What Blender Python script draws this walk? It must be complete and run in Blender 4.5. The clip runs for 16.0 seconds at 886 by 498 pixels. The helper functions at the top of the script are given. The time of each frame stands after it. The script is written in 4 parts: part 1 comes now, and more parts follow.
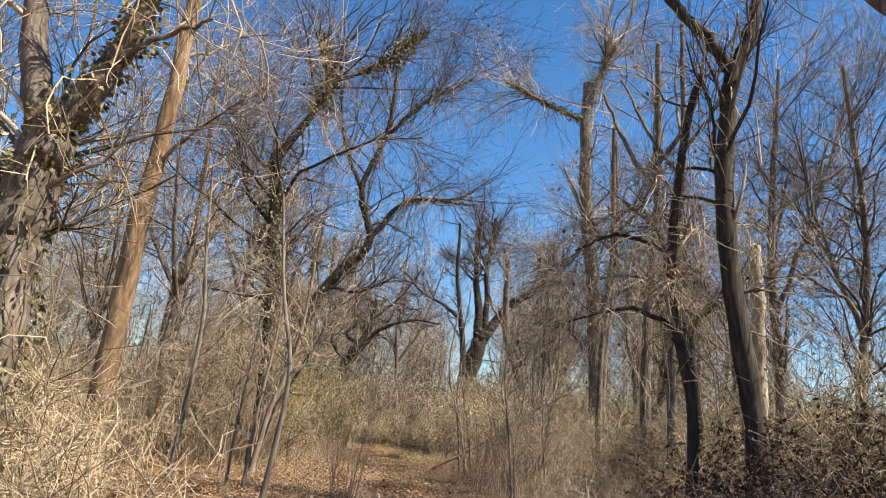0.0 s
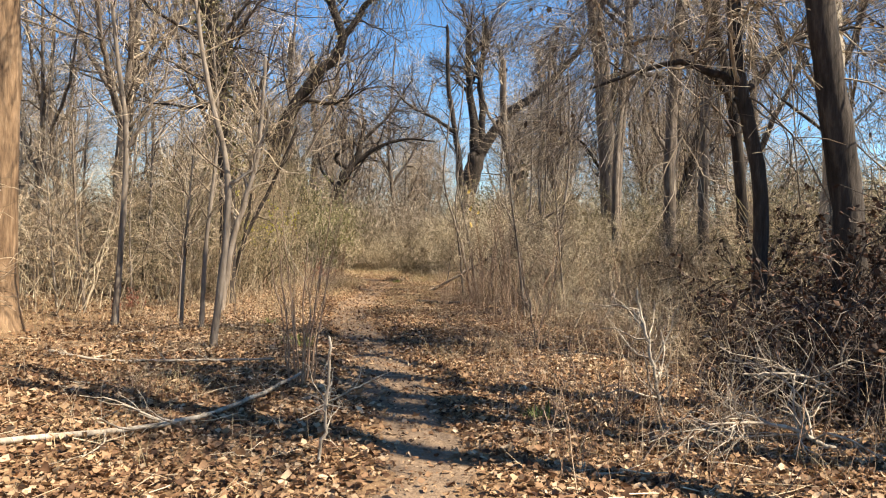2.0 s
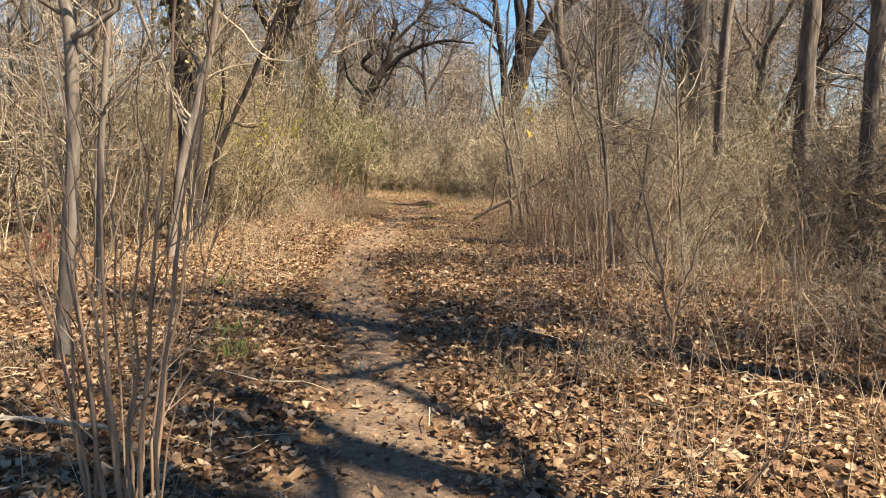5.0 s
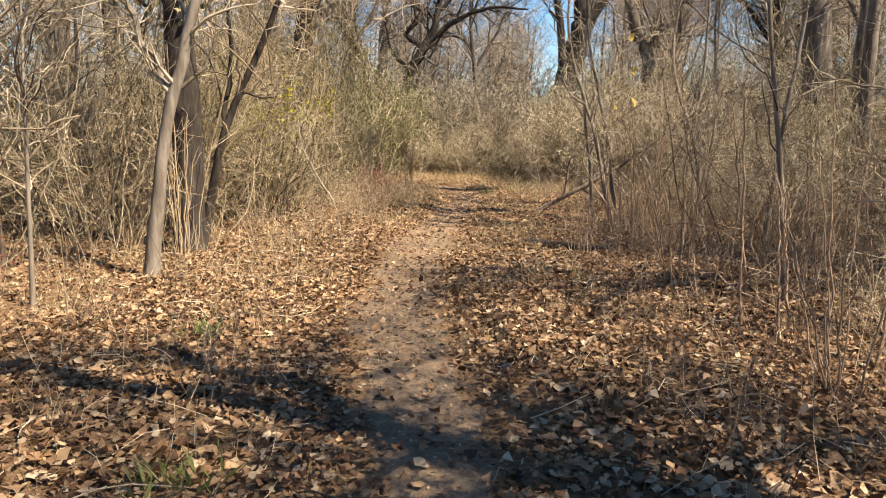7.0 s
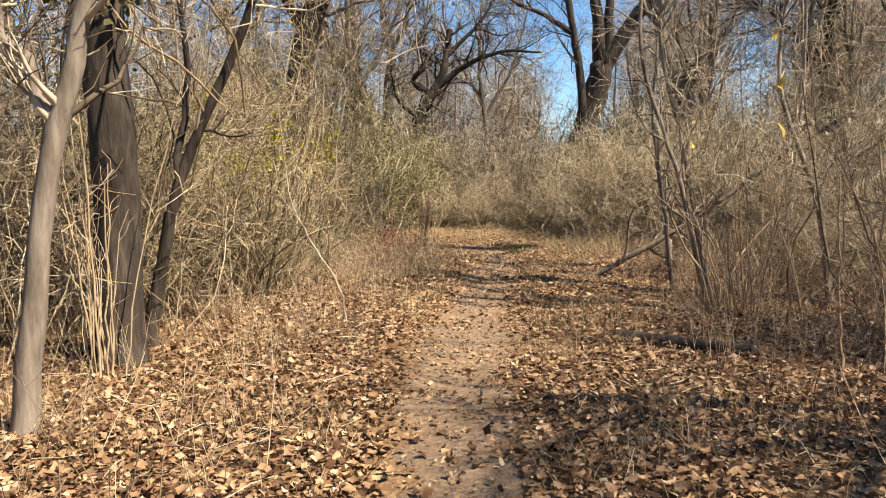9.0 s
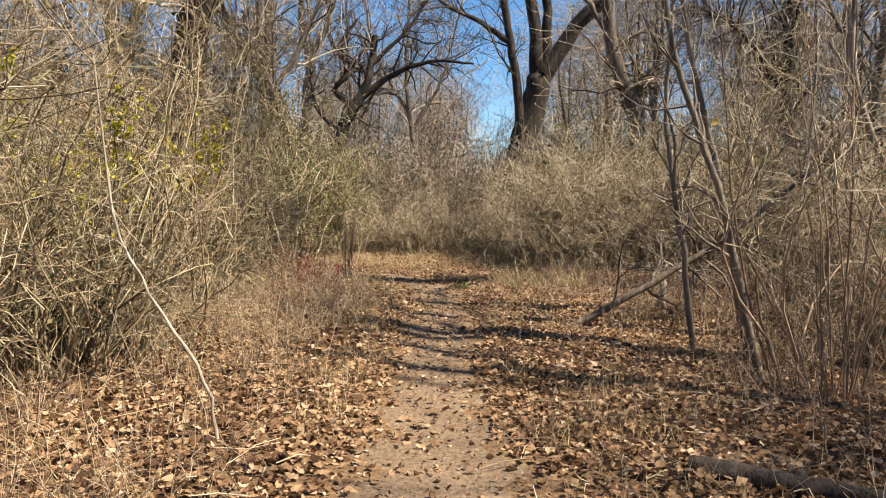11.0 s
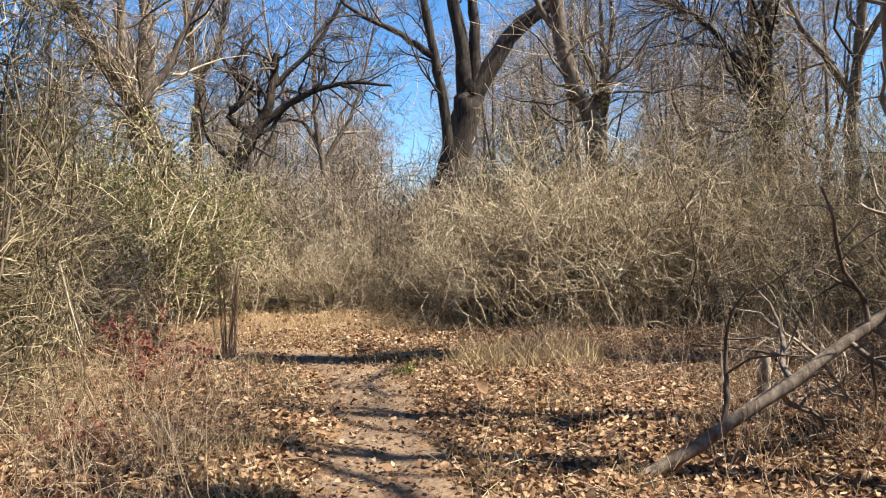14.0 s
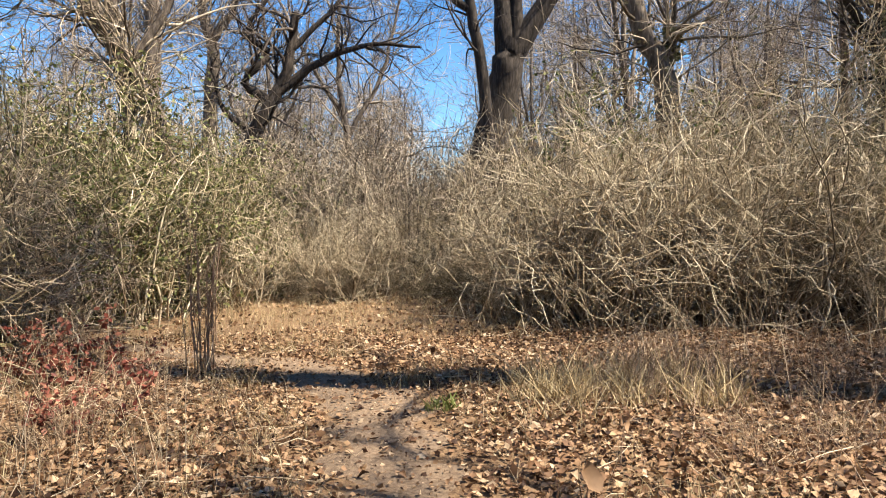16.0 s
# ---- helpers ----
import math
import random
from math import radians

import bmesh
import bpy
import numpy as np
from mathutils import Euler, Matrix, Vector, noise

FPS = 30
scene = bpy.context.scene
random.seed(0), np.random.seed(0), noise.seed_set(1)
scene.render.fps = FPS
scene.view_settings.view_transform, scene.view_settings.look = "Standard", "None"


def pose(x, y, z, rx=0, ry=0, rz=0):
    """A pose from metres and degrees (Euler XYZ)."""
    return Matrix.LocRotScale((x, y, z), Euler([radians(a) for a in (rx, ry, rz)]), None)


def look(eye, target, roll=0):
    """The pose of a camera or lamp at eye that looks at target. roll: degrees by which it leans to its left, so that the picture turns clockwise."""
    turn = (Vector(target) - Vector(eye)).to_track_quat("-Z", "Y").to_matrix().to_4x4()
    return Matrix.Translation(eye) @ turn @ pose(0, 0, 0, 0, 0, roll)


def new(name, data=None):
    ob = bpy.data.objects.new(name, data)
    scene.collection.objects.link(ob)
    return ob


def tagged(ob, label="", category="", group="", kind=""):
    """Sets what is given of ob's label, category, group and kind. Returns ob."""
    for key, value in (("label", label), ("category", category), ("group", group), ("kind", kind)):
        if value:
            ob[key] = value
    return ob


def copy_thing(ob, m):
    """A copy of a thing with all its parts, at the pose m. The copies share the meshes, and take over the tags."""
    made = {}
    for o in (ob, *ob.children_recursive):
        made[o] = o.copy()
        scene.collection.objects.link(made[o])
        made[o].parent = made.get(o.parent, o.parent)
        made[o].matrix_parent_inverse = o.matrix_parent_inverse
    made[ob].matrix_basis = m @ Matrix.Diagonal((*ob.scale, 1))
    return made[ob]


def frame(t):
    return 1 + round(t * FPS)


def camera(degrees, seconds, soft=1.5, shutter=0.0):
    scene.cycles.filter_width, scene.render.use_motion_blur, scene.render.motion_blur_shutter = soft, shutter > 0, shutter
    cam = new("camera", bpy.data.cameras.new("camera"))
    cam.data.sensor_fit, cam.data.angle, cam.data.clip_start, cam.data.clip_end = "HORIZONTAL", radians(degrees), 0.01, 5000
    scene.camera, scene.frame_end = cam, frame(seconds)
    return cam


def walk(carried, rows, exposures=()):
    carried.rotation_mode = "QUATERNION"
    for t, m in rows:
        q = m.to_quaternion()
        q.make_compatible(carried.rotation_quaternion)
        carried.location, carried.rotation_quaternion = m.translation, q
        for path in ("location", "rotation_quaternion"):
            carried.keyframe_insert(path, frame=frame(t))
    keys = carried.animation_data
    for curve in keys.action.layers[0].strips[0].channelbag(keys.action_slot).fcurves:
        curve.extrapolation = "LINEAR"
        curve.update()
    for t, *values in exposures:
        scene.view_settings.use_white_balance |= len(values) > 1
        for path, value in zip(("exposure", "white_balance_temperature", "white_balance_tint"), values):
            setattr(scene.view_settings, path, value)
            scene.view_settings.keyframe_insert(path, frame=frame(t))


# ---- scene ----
# ------------------------------------------------------------------ camera
cam = camera(64.7, 16.0, soft=1.1)
PATH = [
    (0, pose(0.000, 0.000, 1.635, 103.93, -5.69, -1.14)),
    (0.5, pose(0.096, 0.775, 1.577, 102.27, -4.65, -0.75)),
    (1, pose(0.158, 1.558, 1.526, 98.58, -3.07, -0.59)),
    (1.5, pose(0.178, 2.330, 1.490, 93.78, -1.71, -0.57)),
    (2, pose(0.228, 3.107, 1.468, 89.68, -1.41, -0.82)),
    (2.5, pose(0.289, 3.908, 1.464, 87.94, -1.59, -1.39)),
    (3, pose(0.309, 4.673, 1.456, 87.36, -1.30, -1.53)),
    (3.5, pose(0.328, 5.460, 1.438, 86.40, -0.93, -0.90)),
    (4, pose(0.302, 6.259, 1.445, 85.04, -1.02, 0.03)),
    (4.2, pose(0.284, 6.568, 1.448, 84.45, -1.12, 0.50)),
    (6.3, pose(-0.156, 9.631, 1.482, 81.19, -1.32, 4.64)),
    (6.5, pose(-0.207, 9.915, 1.478, 80.95, -1.23, 4.96)),
    (7, pose(-0.368, 10.686, 1.484, 80.95, -0.96, 5.75)),
    (7.5, pose(-0.529, 11.447, 1.493, 81.46, -0.56, 6.22)),
    (8, pose(-0.727, 12.176, 1.506, 82.64, -0.26, 6.57)),
    (8.5, pose(-0.928, 12.887, 1.490, 83.83, 0.01, 6.30)),
    (9, pose(-1.122, 13.669, 1.477, 85.09, 0.23, 5.96)),
    (9.2, pose(-1.182, 13.977, 1.479, 85.45, 0.13, 5.65)),
    (11.3, pose(-1.666, 17.228, 1.482, 87.22, -0.41, -1.94)),
    (11.5, pose(-1.700, 17.548, 1.488, 87.68, -0.37, -2.95)),
    (12, pose(-1.734, 18.330, 1.484, 88.69, 0.02, -5.34)),
    (12.5, pose(-1.724, 19.137, 1.494, 89.95, 0.07, -7.15)),
    (13, pose(-1.736, 19.875, 1.523, 90.60, 0.41, -8.16)),
    (13.5, pose(-1.732, 20.626, 1.508, 90.57, 1.01, -8.17)),
    (14, pose(-1.730, 21.353, 1.492, 89.99, 1.33, -7.47)),
    (14.5, pose(-1.693, 22.072, 1.490, 89.25, 1.44, -6.63)),
    (15, pose(-1.664, 22.785, 1.478, 88.82, 1.37, -5.90)),
    (15.5, pose(-1.607, 23.493, 1.476, 88.65, 1.33, -5.43)),
    (16, pose(-1.587, 24.171, 1.474, 88.40, 1.28, -5.02)),
]
walk(cam, PATH, exposures=[(0, 1.34, 6500, 10), (3, 1.58, 6800, 10), (8, 1.54, 6850, 10), (11.3, 1.32, 6550, 10), (13, 1.5, 6250, 10), (16, 1.6, 6300, 10)])

# ------------------------------------------------------------------ light
SUN_EL, SUN_X, SUN_Y = 53.0, 0.92, -0.39   # the sun stands to the right of the walk and a little behind it
world = bpy.data.worlds.new("winter_sky")
scene.world = world
world.use_nodes = True
wn, wl = world.node_tree.nodes, world.node_tree.links
sky = wn.new("ShaderNodeTexSky")
sky.sky_type = "NISHITA"
sky.sun_disc = False
sky.sun_elevation = radians(SUN_EL)
sky.sun_rotation = math.atan2(SUN_X, SUN_Y)
sky.air_density, sky.dust_density, sky.ozone_density = 1.0, 0.0, 3.0
wn["Background"].inputs["Strength"].default_value = 0.074
deep = wn.new("ShaderNodeHueSaturation")
deep.inputs["Saturation"].default_value = 1.25
wl.new(sky.outputs["Color"], deep.inputs["Color"])
wl.new(deep.outputs["Color"], wn["Background"].inputs["Color"])
sun = new("sun", bpy.data.lights.new("sun", "SUN"))
sun.data.energy, sun.data.angle, sun.data.color = 5.0, radians(0.55), (1.0, 0.90, 0.74)
h = math.cos(radians(SUN_EL))
sun.matrix_basis = look((SUN_X * h * 50, SUN_Y * h * 50, math.sin(radians(SUN_EL)) * 50), (0, 0, 0))


# ------------------------------------------------------------------ materials
def material(name, rough=0.9):
    m = bpy.data.materials.new(name)
    m.use_nodes = True
    b = m.node_tree.nodes["Principled BSDF"]
    b.inputs["Roughness"].default_value = rough
    b.inputs["Specular IOR Level"].default_value = 0.25
    return m, m.node_tree.nodes, m.node_tree.links, b


def ramp(nodes, links, source, stops):
    r = nodes.new("ShaderNodeValToRGB")
    e = r.color_ramp.elements
    while len(e) < len(stops):
        e.new(0.5)
    for el, (p, c) in zip(e, stops):
        el.position, el.color = p, (*c, 1)
    links.new(source, r.inputs["Fac"])
    return r.outputs["Color"]


def noise_tex(nodes, links, scale, detail=4.0, stretch=(1, 1, 1), rough=0.6):
    c = nodes.new("ShaderNodeTexCoord")
    mp = nodes.new("ShaderNodeMapping")
    mp.inputs["Scale"].default_value = stretch
    n = nodes.new("ShaderNodeTexNoise")
    n.inputs["Scale"].default_value, n.inputs["Detail"].default_value = scale, detail
    n.inputs["Roughness"].default_value = rough
    links.new(c.outputs["Object"], mp.inputs["Vector"])
    links.new(mp.outputs["Vector"], n.inputs["Vector"])
    return n.outputs["Fac"]


def mixed(nodes, links, a, b, fac, mode="MIX"):
    m = nodes.new("ShaderNodeMix")
    m.data_type, m.blend_type = "RGBA", mode
    if isinstance(fac, float):
        m.inputs["Factor"].default_value = fac
    else:
        links.new(fac, m.inputs["Factor"])
    links.new(a, m.inputs["A"])
    links.new(b, m.inputs["B"])
    return m.outputs["Result"]


def bumped(nodes, links, bsdf, height, strength, distance):
    b = nodes.new("ShaderNodeBump")
    b.inputs["Strength"].default_value, b.inputs["Distance"].default_value = strength, distance
    links.new(height, b.inputs["Height"])
    links.new(b.outputs["Normal"], bsdf.inputs["Normal"])


def bark(name, dark, mid, light, scale=14.0, relief=0.03):
    m, n, l, b = material(name, 0.92)
    f = noise_tex(n, l, scale, 6, (1, 1, 0.16), 0.65)
    big = noise_tex(n, l, 1.7, 3, (1, 1, 0.6))
    c1 = ramp(n, l, f, [(0.34, dark), (0.5, mid), (0.66, light)])
    c2 = ramp(n, l, big, [(0.35, dark), (0.65, light)])
    l.new(mixed(n, l, c1, c2, 0.3), b.inputs["Base Color"])
    bumped(n, l, b, f, 0.9, relief)
    return m


def strand_mat(name, stops, rough=0.85, clear=0.0):
    """Stems, blades and leaves: each piece has a tone of its own."""
    m, n, l, b = material(name, rough)
    g = n.new("ShaderNodeNewGeometry")
    c1 = ramp(n, l, g.outputs["Random Per Island"], stops)
    f = noise_tex(n, l, 9.0, 3)
    c2 = ramp(n, l, f, [(0.3, (0.58, 0.55, 0.53)), (0.7, (1.2, 1.17, 1.13))])
    l.new(mixed(n, l, c1, c2, 0.8, "MULTIPLY"), b.inputs["Base Color"])
    if clear:
        t = n.new("ShaderNodeBsdfTranslucent")
        mx = n.new("ShaderNodeMixShader")
        mx.inputs[0].default_value = clear
        l.new(c1, t.inputs["Color"])
        l.new(b.outputs[0], mx.inputs[1])
        l.new(t.outputs[0], mx.inputs[2])
        l.new(mx.outputs[0], n["Material Output"].inputs["Surface"])
    return m


M_BARK = bark("grey_brown_bark", (0.045, 0.034, 0.026), (0.13, 0.10, 0.077), (0.27, 0.22, 0.175))
M_BARK_DARK = bark("dark_bark", (0.012, 0.009, 0.007), (0.037, 0.028, 0.022), (0.095, 0.075, 0.06))
M_BARK_ORANGE = bark("orange_brown_bark", (0.045, 0.027, 0.016), (0.20, 0.122, 0.068), (0.37, 0.25, 0.15), 13)
M_BARK_PALE = bark("weathered_wood", (0.17, 0.135, 0.10), (0.35, 0.29, 0.22), (0.55, 0.48, 0.38), 18, 0.015)
M_BARK_SAP = bark("smooth_sapling_bark", (0.085, 0.066, 0.05), (0.19, 0.152, 0.118), (0.31, 0.26, 0.21), 16, 0.008)
M_TWIG_DARK = strand_mat("dark_twigs", [(0, (0.035, 0.027, 0.022)), (0.6, (0.09, 0.072, 0.06)), (1, (0.22, 0.18, 0.15))])
M_TWIG_GREY = strand_mat("grey_twigs", [(0, (0.055, 0.04, 0.028)), (0.45, (0.23, 0.182, 0.13)), (0.8, (0.45, 0.37, 0.27)), (1, (0.64, 0.55, 0.42))])
M_TWIG_TAN = strand_mat("tan_twigs", [(0, (0.07, 0.048, 0.03)), (0.4, (0.31, 0.228, 0.145)), (0.8, (0.55, 0.44, 0.30)), (1, (0.70, 0.59, 0.43))])
M_TWIG_RED = strand_mat("red_brown_stems", [(0, (0.10, 0.062, 0.042)), (0.5, (0.29, 0.19, 0.125)), (1, (0.50, 0.38, 0.27))])
M_TWIG_OLIVE = strand_mat("olive_twigs", [(0, (0.05, 0.042, 0.024)), (0.45, (0.20, 0.165, 0.095)), (0.8, (0.41, 0.34, 0.21)), (1, (0.58, 0.50, 0.34))])
M_TWIG_PALE = strand_mat("pale_dry_twigs", [(0, (0.09, 0.068, 0.042)), (0.35, (0.35, 0.28, 0.18)), (1, (0.69, 0.60, 0.44))])
M_STRAW = strand_mat("dry_grass", [(0, (0.20, 0.14, 0.07)), (0.5, (0.40, 0.31, 0.17)), (1, (0.62, 0.52, 0.33))], 0.8, 0.25)
M_LITTER = strand_mat("fallen_leaves", [(0, (0.04, 0.021, 0.013)), (0.2, (0.13, 0.068, 0.036)), (0.45, (0.26, 0.152, 0.084)),
                                        (0.8, (0.40, 0.265, 0.15)), (1, (0.54, 0.42, 0.29))], 0.7, 0.15)
M_LEAF_YELLOW = strand_mat("yellow_green_leaves", [(0, (0.20, 0.20, 0.02)), (0.5, (0.44, 0.41, 0.035)), (1, (0.68, 0.58, 0.06))], 0.6, 0.4)
M_LEAF_OLIVE = strand_mat("olive_leaves", [(0, (0.055, 0.055, 0.02)), (0.5, (0.16, 0.145, 0.06)), (1, (0.36, 0.30, 0.15))], 0.6, 0.25)
M_LEAF_IVY = strand_mat("ivy_leaves", [(0, (0.06, 0.06, 0.024)), (0.5, (0.18, 0.16, 0.075)), (1, (0.37, 0.30, 0.17))], 0.55, 0.2)
M_LEAF_WALL = strand_mat("dull_green_leaves", [(0, (0.045, 0.06, 0.018)), (0.5, (0.14, 0.155, 0.05)), (1, (0.33, 0.32, 0.13))], 0.6, 0.3)
M_LEAF_RED = strand_mat("red_leaves", [(0, (0.12, 0.035, 0.026)), (0.5, (0.25, 0.075, 0.052)), (1, (0.40, 0.19, 0.125))], 0.6, 0.25)
# dead brown, with the shade of the right-hand trees put into the colour
M_LEAF_UMBER_SHADED = strand_mat("umber_dead_leaves_shaded", [(0, (0.022, 0.014, 0.010)), (0.65, (0.05, 0.026, 0.017)), (1, (0.15, 0.08, 0.048))], 0.7, 0.12)
M_LEAF_BROWN = strand_mat("hanging_dead_leaves", [(0, (0.06, 0.04, 0.03)), (0.6, (0.15, 0.095, 0.06)), (1, (0.36, 0.22, 0.11))], 0.7, 0.2)
M_GREEN = strand_mat("green_blades", [(0, (0.08, 0.10, 0.025)), (0.6, (0.17, 0.20, 0.06)), (1, (0.33, 0.34, 0.13))], 0.6, 0.25)
M_BRIGHT_LEAF = strand_mat("yellow_leaf", [(0, (0.55, 0.36, 0.06)), (1, (0.75, 0.55, 0.12))], 0.6, 0.3)


def soil(name, stops, fine_stops):
    m, n, l, b = material(name, 0.95)
    big = noise_tex(n, l, 0.9, 5)
    fine = noise_tex(n, l, 28.0, 6)
    grit = noise_tex(n, l, 140.0, 3)
    c = mixed(n, l, ramp(n, l, big, stops), ramp(n, l, fine, fine_stops), 0.55)
    c = mixed(n, l, c, ramp(n, l, grit, [(0.3, (0.6, 0.58, 0.56)), (0.7, (1.2, 1.18, 1.15))]), 0.4, "MULTIPLY")
    l.new(c, b.inputs["Base Color"])
    bumped(n, l, b, fine, 0.8, 0.03)
    return m


M_GROUND = soil("leafy_soil", [(0.3, (0.07, 0.04, 0.023)), (0.7, (0.20, 0.122, 0.065))],
                [(0.3, (0.06, 0.034, 0.02)), (0.5, (0.21, 0.128, 0.068)), (0.72, (0.40, 0.27, 0.145))])
M_TRAIL = soil("trodden_earth", [(0.3, (0.10, 0.066, 0.043)), (0.7, (0.26, 0.182, 0.118))],
               [(0.3, (0.07, 0.045, 0.030)), (0.52, (0.22, 0.152, 0.098)), (0.75, (0.40, 0.295, 0.195))])

# ------------------------------------------------------------------ geometry tools
RNG = np.random.default_rng(11)


def unit(v):
    return v / np.maximum(np.linalg.norm(v, axis=-1, keepdims=True), 1e-9)


def mesh_of(name, pieces, mat, smooth=True):
    """pieces: (vertices, faces) pairs; all faces of one pair have the same number of corners."""
    me = bpy.data.meshes.new(name)
    vs, loops, starts, off, at = [], [], [], 0, 0
    for v, f in pieces:
        v, f = np.asarray(v, np.float32).reshape(-1, 3), np.asarray(f, np.int32)
        vs.append(v)
        loops.append((f + off).ravel())
        starts.append(at + np.arange(len(f), dtype=np.int32) * f.shape[1])
        off += len(v)
        at += f.size
    vs, loops, starts = np.concatenate(vs), np.concatenate(loops), np.concatenate(starts)
    me.vertices.add(len(vs))
    me.vertices.foreach_set("co", vs.ravel())
    me.loops.add(len(loops))
    me.loops.foreach_set("vertex_index", loops)
    me.polygons.add(len(starts))
    me.polygons.foreach_set("loop_start", starts)
    me.update(calc_edges=True)
    if smooth:
        me.polygons.foreach_set("use_smooth", np.ones(len(starts), bool))
    me.materials.append(mat)
    return me


def part(name, pieces, mat, parent=None, label=""):
    ob = new(name, mesh_of(name, pieces, mat))
    if parent:
        ob.parent = parent
    return tagged(ob, label)


def thing(name, label, category, m=None, group="", kind=""):
    ob = tagged(new(name), label, category, group, kind)
    ob.empty_display_size = 0.2
    if m is not None:
        ob.matrix_basis = m
    return ob


def tubes(pts, rad, sides, rough=0.0, rng=RNG):
    """Round stems along N lines of k points; rough: unevenness of the skin."""
    N, k, _ = pts.shape
    t = unit(np.gradient(pts, axis=1))
    ref = np.where(np.abs(t.mean(1, keepdims=True)[..., 2:]) > 0.9, [[[1.0, 0.2, 0]]], [[[0, 0.1, 1.0]]])
    a = unit(np.cross(t, ref))
    b = np.cross(t, a)
    w = np.arange(sides) * 2 * np.pi / sides
    r = rad[:, :, None] * (1 + (rng.normal(0, rough, (N, k, sides)) if rough else 0))
    v = pts[:, :, None] + r[..., None] * (np.cos(w)[:, None] * a[:, :, None] + np.sin(w)[:, None] * b[:, :, None])
    i = np.arange(N)[:, None, None] * k * sides + np.arange(k - 1)[:, None] * sides + np.arange(sides)
    j = i - np.arange(sides) + (np.arange(sides) + 1) % sides
    return v.reshape(-1, 3), np.stack([i, j, j + sides, i + sides], -1).reshape(-1, 4)


def grow(parents, n, span, length, angle, k=5, wander=0.18, up=0.0, thick=0.55, tip=0.3, least=0.0015, rng=RNG):
    """n shoots from the parent lines: (points, radii)."""
    pp, pr = parents
    N, K, _ = pp.shape
    idx = rng.integers(0, N, n)
    s = rng.uniform(*span, n) * (K - 1)
    i = np.minimum(s.astype(int), K - 2)
    f = (s - i)[:, None]
    p = pp[idx, i] * (1 - f) + pp[idx, i + 1] * f
    r0 = pr[idx, i] * (1 - f[:, 0]) + pr[idx, i + 1] * f[:, 0]
    t = unit(pp[idx, i + 1] - pp[idx, i])
    side = unit(np.cross(t, rng.normal(size=(n, 3))))
    a = np.radians(rng.uniform(*angle, n))[:, None]
    d = t * np.cos(a) + side * np.sin(a)
    step = (rng.uniform(*length, n) / (k - 1))[:, None]
    out = [p]
    for _ in range(k - 1):
        d = unit(d + rng.normal(0, wander, (n, 3)) + [0, 0, up])
        p = p + d * step
        out.append(p)
    pts = np.stack(out, 1)
    pts[..., 2] = np.maximum(pts[..., 2], 0.02)
    rad = np.maximum(r0[:, None] * thick * np.linspace(1, tip, k), least)
    return pts, rad


def spline(ctrl, k, jitter=0.0, rng=RNG):
    """A smooth line of k points through a few control points (Catmull-Rom)."""
    c = np.array(ctrl, float)
    c = np.vstack([2 * c[0] - c[1], c, 2 * c[-1] - c[-2]])
    n = len(c) - 3
    out = []
    for u in np.linspace(0, n - 1e-6, k):
        i, f = int(u), u - int(u)
        a, b, d, e = c[i], c[i + 1], c[i + 2], c[i + 3]
        out.append(0.5 * (2 * b + (d - a) * f + (2 * a - 5 * b + 4 * d - e) * f * f + (3 * b - a - 3 * d + e) * f ** 3))
    out = np.array(out)
    if jitter:
        out[1:] += rng.normal(0, jitter, (k - 1, 3)) * [1, 1, 0.3]
    return out


def straight_rows(n, rng, area, height, lean=0.2, k=5, wander=0.08):
    """n upright stems from the ground in the box area (x0, x1, y0, y1)."""
    p = np.stack([rng.uniform(area[0], area[1], n), rng.uniform(area[2], area[3], n), np.zeros(n)], -1)
    d = unit(np.concatenate([rng.normal(0, lean, (n, 2)), np.ones((n, 1))], 1))
    step = (rng.uniform(*height, n) / (k - 1))[:, None]
    out = [p]
    for _ in range(k - 1):
        d = unit(d + rng.normal(0, wander, (n, 3)))
        p = p + d * step
        out.append(p)
    return np.stack(out, 1)


def blades(pos, direction, length, width, rng, fold=0.25, droop=0.3):
    """Leaves of four corners and a midrib: two quads each."""
    n = len(pos)
    d = unit(direction)
    s = unit(np.cross(d, rng.normal(size=(n, 3))))
    u = np.cross(s, d)
    L, W = length[:, None], width[:, None]
    mid = pos + d * L * 0.5 + u * W * fold
    tip = pos + d * L - u * L * droop * 0.3
    l, r = pos + d * L * 0.45 + s * W, pos + d * L * 0.45 - s * W
    v = np.stack([pos, l, tip, r, mid], 1)
    b = np.arange(n)[:, None] * 5
    f = np.concatenate([b + [0, 4, 2, 1], b + [0, 3, 2, 4]], 0)
    return v.reshape(-1, 3), f


